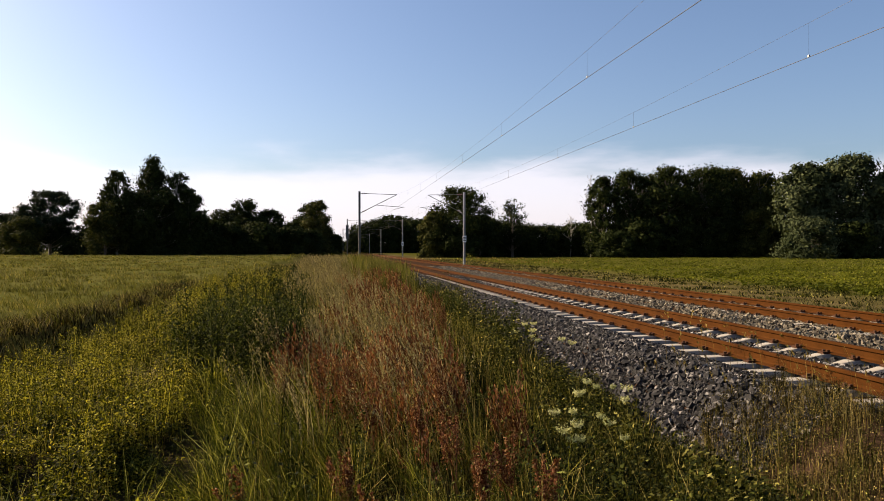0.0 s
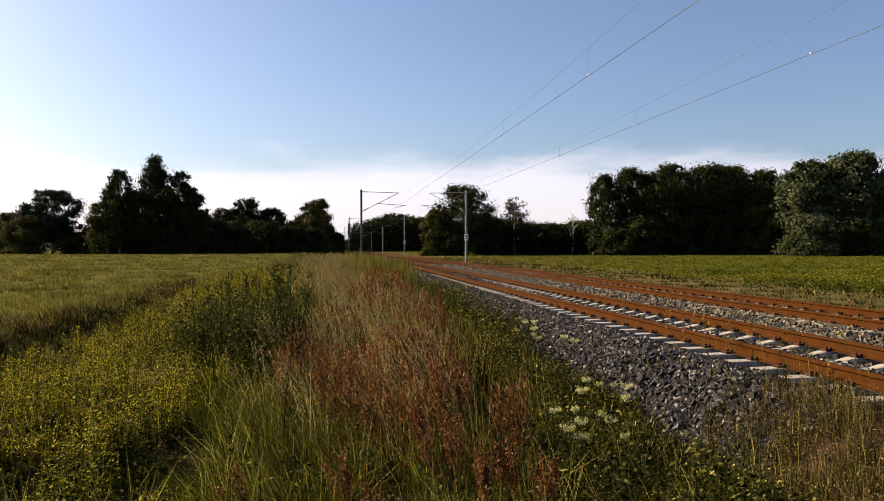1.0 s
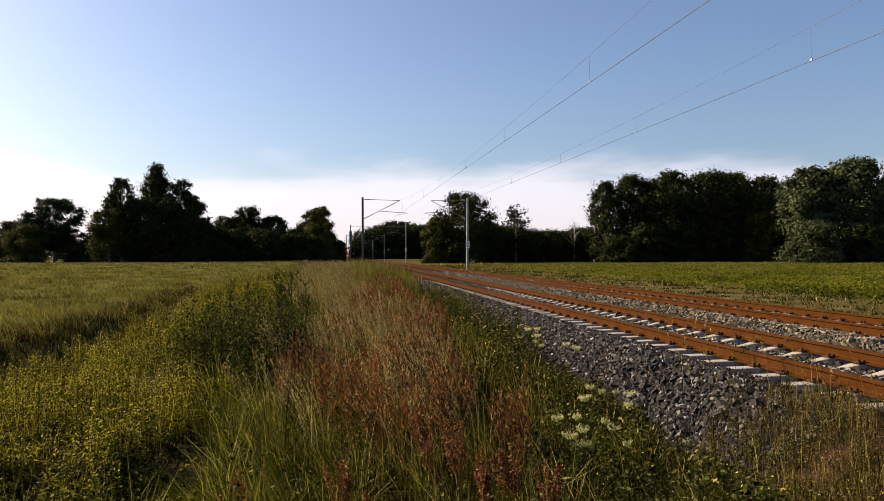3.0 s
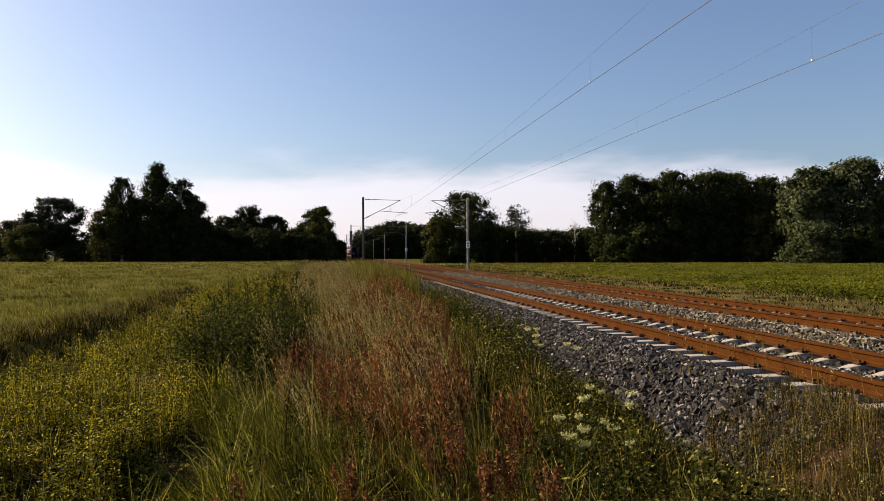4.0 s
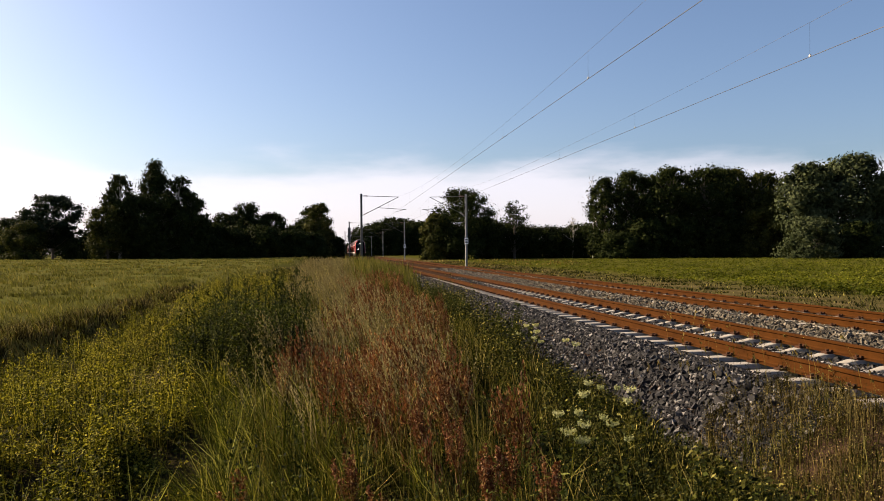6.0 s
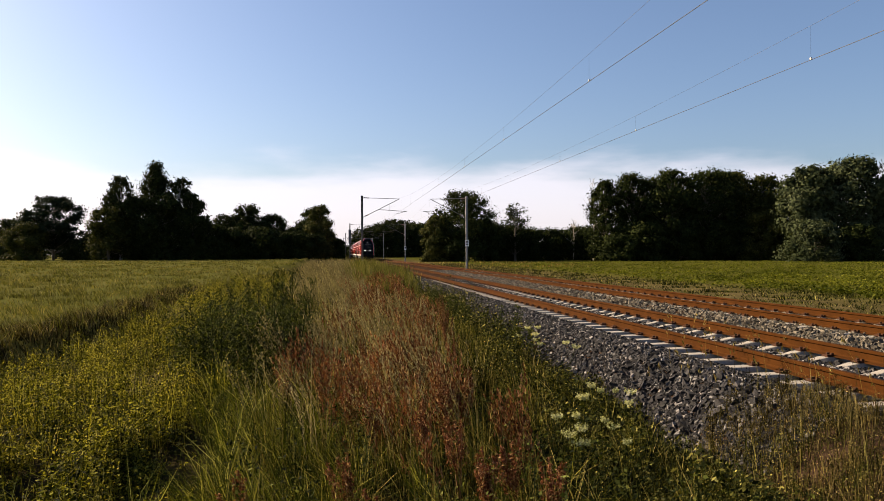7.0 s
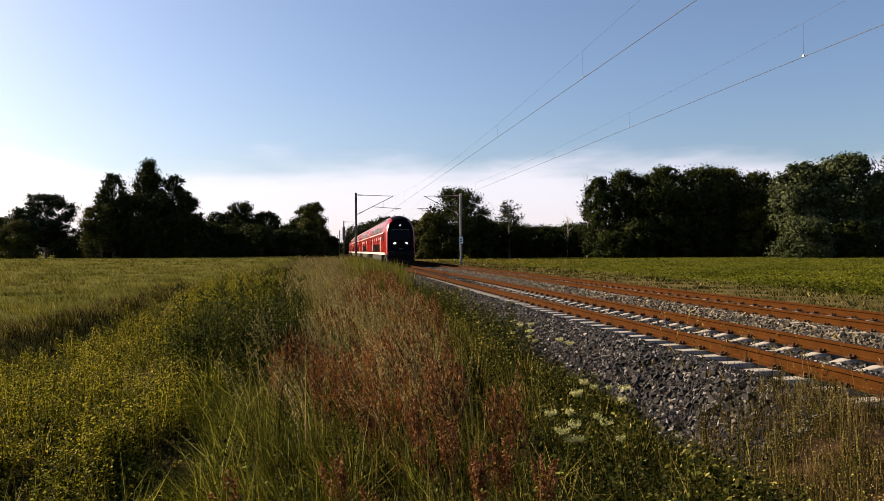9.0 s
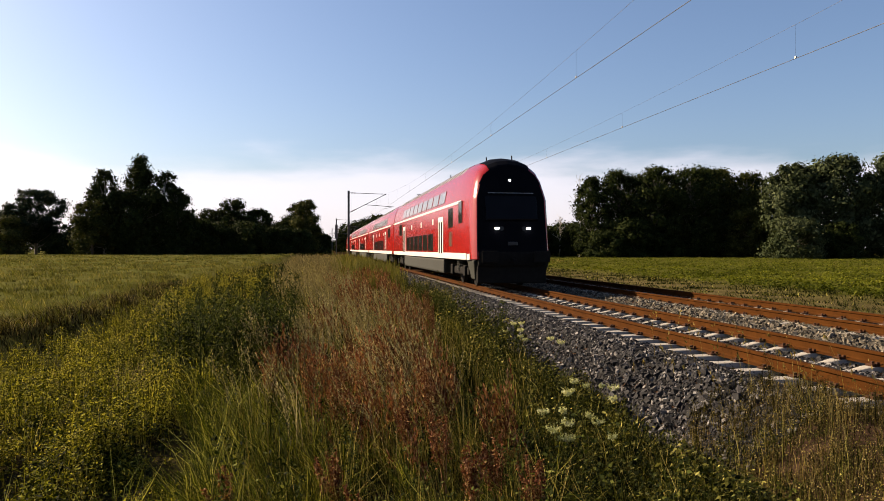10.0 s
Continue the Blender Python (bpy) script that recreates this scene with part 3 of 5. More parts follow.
def bogie(y, parent):
    b = part("bogie", one_box((-1.05, y - 1.7, 0.42), (1.05, y + 1.7, 0.72), 0.05), M_BLACK, parent, "black bogie frame")
    for s in (-1, 1):
        part("side_frame", one_box((s * 1.0, y - 1.75, 0.38), (s * 1.2, y + 1.75, 0.66), 0.05), M_BLACK, b)
        for w in (-1.25, 1.25):
            part("wheel", one_rod((s * 0.70, y + w, 0.46), (s * 0.83, y + w, 0.46), 0.46, sides=24), M_BLACK, b)
            part("axle_box", one_box((s * 1.0, y + w - 0.2, 0.34), (s * 1.28, y + w + 0.2, 0.72), 0.04), M_BLACK, b)
        bm = bmesh.new()
        for k in range(6):
            rod(bm, (s * 1.12, y, 0.52 + k * 0.07), (s * 1.12, y, 0.56 + k * 0.07), 0.16, sides=12)
        part("air_spring", bm, M_UNDER, b)


def pane(name, y0, y1, z0, z1, side, parent, mat=None, out=1.39, thick=0.012, label=""):
    """A flush panel on the flat side wall."""
    mat = mat or M_GLASS
    x = side * out
    return part(name, one_box((x - side * 0.03, y0, z0), (x + side * thick, y1, z1), 0.008), mat, parent, label)


def door(y, side, parent):
    d = pane("door", y - 0.62, y + 0.62, 0.98, 2.62, side, parent, M_PALE, 1.39, 0.010, "pale double door with two narrow windows")
    for k in (-0.3, 0.3):
        part("door_window", one_box((side * 1.36, y + k - 0.15, 1.12), (side * 1.408, y + k + 0.15, 2.42), 0.01), M_GLASS, d)


def sloped_pane(y0, y1, side, parent):
    """An upper-deck window, leaning with the wall."""
    a, b = Vector((1.352, 0, 3.18)), Vector((1.266, 0, 3.60))
    lean = math.degrees(math.atan2(a.x - b.x, b.z - a.z))
    m = pose(side * (a.x + b.x) / 2, (y0 + y1) / 2, (a.z + b.z) / 2, 0, -side * lean, 0)
    bm = one_box((-0.02, -(y1 - y0) / 2, -0.25), (0.02, (y1 - y0) / 2, 0.25), 0.008, m)
    part("window", bm, M_GLASS_SKY_SHEEN, parent)


def coach_shell(c, length, rings):
    part("body", loft(rings), M_RED, c, "glossy red steel body", True)
    back = length - 0.15
    part("underframe", one_box((-1.33, 6.0, 0.30), (1.33, length - 6.3, 0.90), 0.08), M_UNDER, c, "dusty grey low-floor skirt")
    for side in (-1, 1):
        pane("lower_stripe", 1.0, back, 0.93, 1.16, side, c, M_PALE, 1.39, 0.006, "pale grey band")
        pane("upper_stripe", 1.9, back, 2.93, 3.03, side, c, M_PALE, 1.39, 0.006, "pale grey line")
        door(6.4, side, c)
        door(length - 6.7, side, c)
        for k in range(6):
            pane("window", 8.5 + k * 1.75, 8.5 + k * 1.75 + 1.5, 1.22, 1.98, side, c)
        for k in range(9):
            sloped_pane(5.6 + k * 1.75, 5.6 + k * 1.75 + 1.5, side, c)
        pane("window", length - 5.4, length - 4.0, 2.12, 2.82, side, c)
        for y in (8.4, 12.3, 16.2):
            pane("notice", y, y + 0.34, 2.36, 2.62, side, c, M_PALE, 1.39, 0.004)
    part("roof", loft([[(x * 0.995, y, z + 0.012) for x, y, z in ring(y)[5:12]] for y in (3.2, back)]), M_ROOF, c, "grey ribbed roof")
    for k in range(22):
        bm = bmesh.new()
        y = 4.0 + k * (length - 5) / 22
        for a, b in zip(ring(y)[5:11], ring(y)[6:12]):
            rod(bm, Vector(a) + Vector((0, 0, 0.02)), Vector(b) + Vector((0, 0, 0.02)), 0.011, sides=5)
        part("roof_rib", bm, M_ROOF, c)
    part("gangway", one_box((-0.75, length - 0.16, 0.95), (0.75, length + 0.02, 3.2), 0.06), M_RUBBER, c, "black rubber gangway")
    bogie(3.2, c)
    bogie(length - 3.6, c)


def middle_coach(length=26.8):
    c = thing("passenger_coach", "red double-deck passenger coach with pale stripes", "railway coach", "coaches of the train")
    coach_shell(c, length, [ring(0.0, 0.985), ring(0.12), ring(length - 0.27), ring(length - 0.15, 0.985)])
    for side in (-1, 1):
        pane("window", 2.4, 4.2, 2.12, 2.82, side, c)
    return c


def raked(y, z):
    """How far the sloping front lies back at a height."""
    return y + 0.24 * max(0.0, z - 1.85) * max(0.0, 1 - max(0.0, y) / 3.2)


def rake(bm):
    for v in bm.verts:
        v.co.y = raked(v.co.y, v.co.z)
    return bm


def control_coach(length=26.8):
    c = thing("control_coach", "red double-deck driving coach with a rounded black front and lit headlights", "railway coach", "coaches of the train")
    nose = [ring(0.0, 0.87, 4.02, 1.02, 0.022), ring(0.10, 0.92, 4.17, 0.95, 0.022), ring(0.3, 0.955, 4.31, 0.9, 0.02), ring(0.7, 0.975, 4.42, 0.9, 0.02), ring(1.3, 0.99, 4.49, 0.9, 0.012), ring(2.2, 1.0, 4.53, 0.9, 0.005), ring(3.2)]
    nose = [[(x, raked(y, z), z) for x, y, z in r] for r in nose]
    coach_shell(c, length, nose + [ring(length - 0.27), ring(length - 0.15, 0.985)])
    # black mask over the upper front; below the lamps it blacks out shaded red
    mask = []
    for y, sx, top, lean in ((-0.012, 0.82, 4.04, 0.016), (0.03, 0.865, 4.12, 0.016)):
        pts = [p for p in ring(y, sx, top, 0.9, lean) if p[2] > 1.9]
        pts = [(pts[0][0], y, 1.2)] + pts + [(pts[-1][0], y, 1.2)]
        mask.append([(x * 1.012, yy, z + 0.015) for x, yy, z in pts])
    dome = [ring(0.0, 0.86, 4.03, 0.95, 0.022), ring(0.10, 0.92, 4.17, 0.95, 0.022), ring(0.3, 0.955, 4.31, 0.9, 0.02), ring(0.7, 0.975, 4.42, 0.9, 0.02), ring(1.3, 0.99, 4.49, 0.9, 0.012)]
    part("roof_dome", rake(loft([[(x * 1.01, yy, z + 0.02) for x, yy, z in r[6:11]] for r in dome])), M_MASK, c, "dark roof edge above the cab")
    part("front_mask", rake(loft(mask)), M_MASK, c, "glossy black front mask, painted shade below the lamps", True)
    bm = one_box((-0.9, -0.03, 2.25), (0.9, 0.06, 3.1), 0.06)
    part("windscreen", rake(bm), M_SCREEN, c, "dark windscreen")
    part("destination_line", rake(one_box((-0.78, -0.036, 3.17), (0.78, 0.0, 3.19))), M_STEEL, c)
    for s in (-1, 1):
        part("headlight", one_box((s * 0.54 - 0.075, -0.035, 1.945), (s * 0.54 + 0.075, 0.0, 2.015), 0.02), M_LAMP, c, "lit white headlight")
        part("tail_lamp", one_rod((s * 0.38, 0.0, 1.98), (s * 0.38, -0.03, 1.98), 0.075, sides=16), M_RUBBER, c, "unlit lamp")
        bf = part("buffer", one_rod((s * 0.875, 0.3, 1.05), (s * 0.875, -0.42, 1.05), 0.11, sides=16), M_BLACK, c, "black buffer")
        part("buffer_plate", one_box((s * 0.875 - 0.27, -0.47, 0.86), (s * 0.875 + 0.27, -0.42, 1.24), 0.02), M_BLACK, bf)
        pane("cab_window", 1.75, 2.35, 2.22, 3.0, s, c)
        pane("window", 3.5, 4.5, 2.12, 2.86, s, c)
        bm = one_box((s * 1.1, 0.12, 0.28), (s * 1.3, 1.25, 0.93), 0.05)
        for v in bm.verts:
            if v.co.z < 0.6:
                v.co.y = 0.35 + (v.co.y - 0.12) * 0.55
                v.co.x *= 0.93
        part("corner_skirt", bm, M_UNDER, c, "grey-green corner fairing")
        pane("nose_stripe", 0.5, 1.0, 0.93, 1.14, s, c, M_PALE, 1.345, 0.02)
        pane("vent_grille", 3.75, 4.35, 1.4, 1.95, s, c, M_RUST_DARK, 1.39, 0.006, "dark red vent grille")
    part("top_headlight", rake(one_rod((0, 0.1, 3.62), (0, -0.03, 3.62), 0.035, sides=16)), M_LAMP, c, "lit top headlight")
    part("emblem", one_box((-0.17, -0.03, 1.42), (0.17, 0.02, 1.54), 0.02), M_RUBBER, c, "small dark emblem plate")
    part("coupling", one_rod((0, 0.2, 0.98), (0, -0.4, 0.9), 0.07), M_BLACK, c, "screw coupling")
    part("snowplough", one_box((-1.18, 0.06, 0.16), (1.18, 0.3, 0.80), 0.05), M_BLACK, c, "black rail guard")
    # skirt raised in black over the red strip, as painted shade
    part("front_skirt_shade", one_box((-1.17, -0.02, 0.72), (1.17, 1.3, 1.24), 0.08), M_BLACK, c)
    for s, y in ((0.5, 2.0), (-0.3, 2.6), (0.2, 3.3), (-0.5, 9.0)):
        part("roof_aerial", one_rod((s, y, 4.3), (s, y + 0.05, 4.66), 0.03, 0.02, 6), M_BLACK, c)
    return c


def locomotive(length=18.9):
    c = thing("locomotive", "red electric locomotive pushing at the rear of the train", "locomotive")
    prof = [(-1.45, 0.95), (-1.48, 1.2), (-1.48, 3.0), (-1.35, 3.6), (-0.9, 3.85), (0.9, 3.85), (1.35, 3.6), (1.48, 3.0), (1.48, 1.2), (1.45, 0.95)]
    def r(y, s, lean=0.0):
        return [(x * s, y + lean * max(0, z - 1.9), z) for x, z in prof]
    part("body", loft([r(0.3, 0.9, 0.25), r(1.0, 1.0, 0.2), r(length - 1.0, 1.0, -0.2), r(length - 0.3, 0.9, -0.25)]), M_RED, c, "red locomotive body")
    part("frame", one_box((-1.4, 0.6, 0.5), (1.4, length - 0.6, 0.95), 0.08), M_BLACK, c)
    part("roof", one_box((-0.95, 2.5, 3.82), (0.95, length - 2.5, 4.15), 0.08), M_ROOF, c, "grey roof equipment")
    for side in (-1, 1):
        for k in range(4):
            part("side_grille", one_box((side * 1.46, 4.0 + k * 2.8, 2.2), (side * 1.495, 5.8 + k * 2.8, 2.9), 0.01), M_RUBBER, c)
        part("cab_window", one_box((side * 1.46, 1.4, 2.2), (side * 1.495, 2.2, 2.95), 0.01), M_GLASS, c)
        part("stripe", one_box((side * 1.46, 0.9, 1.0), (side * 1.49, length - 0.9, 1.2), 0.01), M_PALE, c)
    bogie(3.8, c)
    bogie(length - 3.8, c)
    y = length - 3.2
    p = part("pantograph", one_rod((-0.4, y, 4.15), (-0.25, y - 1.3, 4.8), 0.03), M_STEEL_DARK, c, "raised pantograph")
    part("pantograph_arm", one_rod((0.4, y, 4.15), (0.25, y - 1.3, 4.8), 0.03), M_STEEL_DARK, p)
    part("pantograph_arm", one_rod((0, y - 1.3, 4.8), (0, y - 0.1, 5.48), 0.025), M_STEEL_DARK, p)
    part("contact_strip", one_box((-0.75, y - 0.2, 5.46), (0.75, y, 5.50)), M_STEEL_DARK, p)
    return c


train = [control_coach()]
train.append(middle_coach())
for _ in range(2):
    train.append(copy_thing(train[1], pose(0, 0, 0)))
train.append(locomotive())
TRAIN_AT = [0.0, 27.0, 54.0, 81.0, 108.0]


# ---- trees ----
def leaf_cards(P, size, out=None):
    """Pointed leaves or leaf sprays, each turned its own way, as arrays."""
    n = len(P)
    a = rng.normal(size=(n, 3))
    if out is not None:
        o = out + rng.normal(0, 0.45, (n, 3))
        o /= np.linalg.norm(o, axis=1)[:, None]
        a = np.cross(o, a)
    a /= np.linalg.norm(a, axis=1)[:, None]
    b = np.cross(a, rng.normal(size=(n, 3))) if out is None else np.cross(a, o)
    b /= np.linalg.norm(b, axis=1)[:, None]
    s = np.broadcast_to(np.asarray(size, float), (n,))[:, None]
    V = np.stack([P - a * s, P - b * s * 0.55 + a * s * 0.1, P + a * s, P + b * s * 0.55 + a * s * 0.1], 1)
    return V.reshape(-1, 3), np.arange(4 * n).reshape(-1, 4)


def join_np(chunks):
    V, Q, n = [], [], 0
    for v, q in chunks:
        V.append(v)
        Q.append(q + n)
        n += len(v)
    return np.concatenate(V), np.concatenate(Q)


def tree(x, y, top, width, leaf, bark, label, category="tree", cards=4500, size=0.36, base=0.06, shape="round", clumps=60, gaps=0.0, group="", droop=0.0):
    z0 = float(ground_z(x, y)) - 0.05
    H = top - z0
    t = thing("tree", label, category, group, at=(x, y, z0))
    r = width / 2
    # crown clumps fill the envelope unevenly
    clumps = int(clumps * 1.7)
    C, R = [], []
    while len(C) < clumps:
        u = rng.uniform(base, 1.0)
        if shape == "round":
            e = 1.0 if u < 0.55 else math.sqrt(max(0.05, 1 - ((u - 0.55) / 0.45) ** 2 * 0.9))
        elif shape == "cone":
            e = 1.05 - 0.92 * ((u - base) / (1 - base)) ** 1.7
        elif shape == "pine":
            e = 0.35 + 0.65 * math.sin(min(1, (u - base) / (1 - base) * 1.15) * math.pi * 0.9)
        else:
            e = 0.9
        a, d = rng.uniform(0, 2 * math.pi), math.sqrt(rng.uniform(0.05, 1))
        cr = r * rng.uniform(0.26, 0.46) if shape != "pine" else r * rng.uniform(0.22, 0.36)
        cr *= (0.5 + 0.5 * e) * 0.78
        k = max(0.0, r * e * 1.1 - cr * 0.75)
        C.append((math.cos(a) * d * k, math.sin(a) * d * k, min(H - cr * 0.7, H * u)))
        R.append(cr)
    C, R = np.array(C), np.array(R)
    top_i = int(np.argmax(C[:, 2]))
    C[top_i, 2] = H - R[top_i] * 0.7
    # trunk and limbs
    sway = rng.normal(0, 0.02 * H, 2)
    trunk = [(0, 0, 0), (sway[0] * 0.3, sway[1] * 0.3, H * 0.3), (sway[0], sway[1], H * 0.6), (sway[0] * 1.2, sway[1] * 1.2, H * 0.9)]
    tr = 0.016 * H + 0.03
    chunks = [tube_path(trunk, [tr * 1.3, tr, tr * 0.6, tr * 0.15], 8)]
    for c in C[: max(8, clumps // 2)]:
        f = np.clip(c[2] / H - 0.18, 0.1, 0.8)
        a = np.array([np.interp(f, (0, 0.3, 0.6, 0.9), [p[i] for p in trunk]) for i in (0, 1)] + [f * H])
        m = (a + c) / 2 + (0, 0, -0.03 * H)
        chunks.append(tube_path([a, m, c], [tr * 0.35, tr * 0.22, tr * 0.06], 5))
    V, Q = join_np(chunks)
    part_mesh("trunk", mesh_np("trunk", V, Q, mats=[bark], smooth=True), t, "trunk and limbs")
    # leaves on the clumps
    heart = int(cards * 0.4) if gaps < 0.2 else 0
    cards, size = int(cards * 1.45), size * 0.72
    n = cards + heart
    w = R ** 2
    pick = rng.choice(len(C), n, p=w / w.sum())
    d = rng.normal(size=(n, 3))
    d /= np.linalg.norm(d, axis=1)[:, None]
    flat = 0.6 if shape == "pine" else 0.85
    deep = np.where(np.arange(n) < cards, rng.uniform(0.35, 1.38, n) ** 0.8, rng.uniform(0.0, 0.7, n))
    P = C[pick] + d * (R[pick] * deep)[:, None] * (1, 1, flat)
    P[:, 2] -= droop * rng.uniform(0, 1, n) ** 3 * H * 0.25
    P[:, 2] = np.maximum(P[:, 2], 0.15)
    face = d + 0.5 * (C[pick] / (r, r, H) - (0, 0, 0.4))
    sizes = rng.uniform(0.6, 1.25, n) * np.where(np.arange(n) < cards, size, size * 1.9)
    if gaps:
        keep = (np.sin(P[:, 0] * 2.1 + P[:, 2] * 1.3) * np.sin(P[:, 2] * 1.9 + P[:, 1] * 1.7) < 1 - gaps)
        P, face, sizes = P[keep], face[keep], sizes[keep]
    V, Q = leaf_cards(P, sizes, face)
    part_mesh("crown", mesh_np("crown", V, Q, mats=[leaf]), t, "leafy crown")
    return t


def bare_tree(x, y, top, label):
    z0 = float(ground_z(x, y)) - 0.05
    H = top - z0
    t = thing("dead_tree", label, "tree", at=(x, y, z0))
    chunks = [tube_path([(0, 0, 0), (0.25, 0, H * 0.5), (0.0, 0.1, H)], [0.13, 0.08, 0.015], 6)]
    for k in range(26):
        f = rng.uniform(0.35, 0.97)
        a, l = rng.uniform(0, 2 * math.pi), (1 - f) * H * 0.3 + 0.5
        b = np.array((0.05, 0, f * H))
        e = b + (math.cos(a) * l, math.sin(a) * l, l * rng.uniform(0.5, 1.2))
        chunks.append(tube_path([b, (b + e) / 2 + (0, 0, -0.1), e], [0.05, 0.035, 0.012], 4))
        for _ in range(2):
            m = b + (e - b) * rng.uniform(0.4, 0.9)
            g = m + rng.normal(0, 0.45, 3) + (0, 0, 0.4)
            chunks.append(tube_path([m, (m + g) / 2, g], [0.025, 0.018, 0.008], 3))
    V, Q = join_np(chunks)
    part_mesh("trunk", mesh_np("trunk", V, Q, mats=[M_BARK_PALE]), t, "bare grey trunk and twigs")


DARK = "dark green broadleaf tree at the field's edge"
# these crowns look sunlit through their lighter leaf colour
LIT = "olive green broadleaf tree with sunlit tones in its leaf colour"
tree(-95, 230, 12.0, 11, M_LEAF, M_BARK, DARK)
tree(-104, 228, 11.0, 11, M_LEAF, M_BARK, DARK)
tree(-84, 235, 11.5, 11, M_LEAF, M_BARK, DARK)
tree(-66.5, 168, 8.2, 9.5, M_LEAF_SUNLIT, M_BARK, LIT, base=0.02)
tree(-63.2, 175, 14.8, 15.5, M_NEEDLE, M_BARK, "dark pine with spreading tiers of needles", "pine", shape="pine", base=0.2, clumps=60, cards=6500)
tree(-56.5, 172, 4.6, 8, M_LEAF, M_BARK, "low dark shrub at the field's edge", "shrub", cards=2200, base=0.0)
tree(-51.5, 168, 5.5, 7, M_LEAF, M_BARK, "low dark shrub at the field's edge", "shrub", cards=2200, base=0.0)
tree(-47.0, 160, 11.2, 9.0, M_LEAF_SUNLIT, M_BARK, LIT, base=0.02)
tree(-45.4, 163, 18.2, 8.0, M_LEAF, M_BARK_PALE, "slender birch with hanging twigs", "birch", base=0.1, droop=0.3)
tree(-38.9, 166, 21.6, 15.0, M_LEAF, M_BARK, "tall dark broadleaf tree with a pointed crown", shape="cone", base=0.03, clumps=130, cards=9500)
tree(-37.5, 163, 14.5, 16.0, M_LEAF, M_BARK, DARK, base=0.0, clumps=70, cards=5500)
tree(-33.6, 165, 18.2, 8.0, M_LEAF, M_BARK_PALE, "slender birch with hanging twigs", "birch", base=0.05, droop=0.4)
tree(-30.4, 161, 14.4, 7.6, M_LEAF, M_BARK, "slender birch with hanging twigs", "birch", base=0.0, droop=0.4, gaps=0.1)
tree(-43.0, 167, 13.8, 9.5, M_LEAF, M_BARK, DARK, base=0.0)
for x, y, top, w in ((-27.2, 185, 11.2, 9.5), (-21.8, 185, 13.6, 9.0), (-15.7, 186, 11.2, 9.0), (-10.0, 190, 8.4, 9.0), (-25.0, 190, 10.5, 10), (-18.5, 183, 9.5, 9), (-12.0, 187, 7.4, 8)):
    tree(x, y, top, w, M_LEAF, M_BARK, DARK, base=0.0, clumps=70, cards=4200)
tree(-4.3, 186, 13.6, 7.8, M_LEAF_SUNLIT, M_BARK, LIT, base=0.03, clumps=70, cards=4800)
for x, top, w in ((-55, 6.5, 11), (-47, 8.0, 11), (-42, 9.0, 11), (-34, 8.5, 11), (-29, 8.0, 10), (-24, 7.5, 11), (-17, 7.5, 11), (-10, 6.5, 10), (-6, 6.0, 8)):
    tree(x, 178 + 0.25 * x * (x > -30) + rng.uniform(-2, 2), top, w, M_LEAF, M_BARK, "dense dark thicket below the trees", "shrub", base=0.0, cards=4500, size=0.42)
for x, y, top, w in ((-3.0, 247, 8.5, 8), (-9, 252, 9, 10), (0.9, 287, 6.8, 5.2), (-2, 420, 5.5, 14), (6, 430, 6.0, 16), (14, 425, 7.5, 16), (-14, 415, 7.0, 14)):
    tree(x, y, top, w, M_LEAF, M_BARK, "tree of a distant dark wood", cards=2600, size=0.6, base=0.0)
for x, top in ((9.8, 7.5), (14.5, 13.2), (20, 14.8), (25.5, 16.8), (32, 16.2), (38, 15.0), (44, 13.5), (50, 13.0), (57, 12.0)):
    tree(x, 330 + rng.uniform(-8, 8), top, 18.0 if x > 12 else 9.0, M_LEAF, M_BARK, "tree of a distant dark wood", cards=4200, size=0.6, base=0.0)
# row added behind the left trees, to keep the sun off the distant train
for y in (226, 236, 246, 256, 265, 274, 283, 293, 303, 314, 326, 340):
    tree(-7.5 + rng.uniform(-1, 1), y, 15.2 + rng.uniform(-1, 0.5), 11.0, M_LEAF, M_BARK, "dark tree in an added row shading the distant train", base=0.0, cards=2600)
tree(20.6, 150, 9.2, 6.6, M_LEAF_SUNLIT, M_BARK, LIT, base=0.0)
tree(26.4, 151, 14.4, 14.5, M_LEAF, M_BARK, "airy broadleaf tree with gaps in its crown", base=0.03, gaps=0.15, size=0.33, clumps=60, cards=8500)
tree(24.5, 154, 7.0, 8.0, M_LEAF, M_BARK, DARK, base=0.0)
tree(31.0, 153, 8.0, 8.0, M_LEAF, M_BARK, DARK, base=0.0)
tree(39.8, 160, 12.6, 7.0, M_LEAF, M_BARK, "sparse young tree with thin foliage", base=0.2, gaps=0.35, cards=2000, clumps=34)
for x, y, top, w in ((33.5, 160, 8.2, 9), (37.5, 165, 8.0, 11), (43.0, 166, 7.4, 12), (48.0, 165, 7.0, 12), (53.0, 165, 6.8, 12), (57.0, 163, 7.5, 11)):
    tree(x, y, top, w, M_LEAF, M_BARK, "dark hedgerow shrub behind the field", "shrub", base=0.0, cards=4000)
bare_tree(55.6, 153, 17.4, "dead grey tree with bare twigs")
bare_tree(53.4, 160, 8.8, "small dead tree with bare twigs")
for x, y, top, w in ((57.4, 150, 16.8, 9.5), (63.4, 149, 18.3, 12), (70.1, 146, 18.9, 13), (78.4, 146, 18.9, 14), (67.0, 152, 17.8, 12), (74.5, 151, 18.2, 12), (82.5, 150, 18.0, 11)):
    tree(x, y, top, w, M_LEAF, M_BARK, DARK, base=0.06, gaps=0.1, clumps=90, cards=6000)
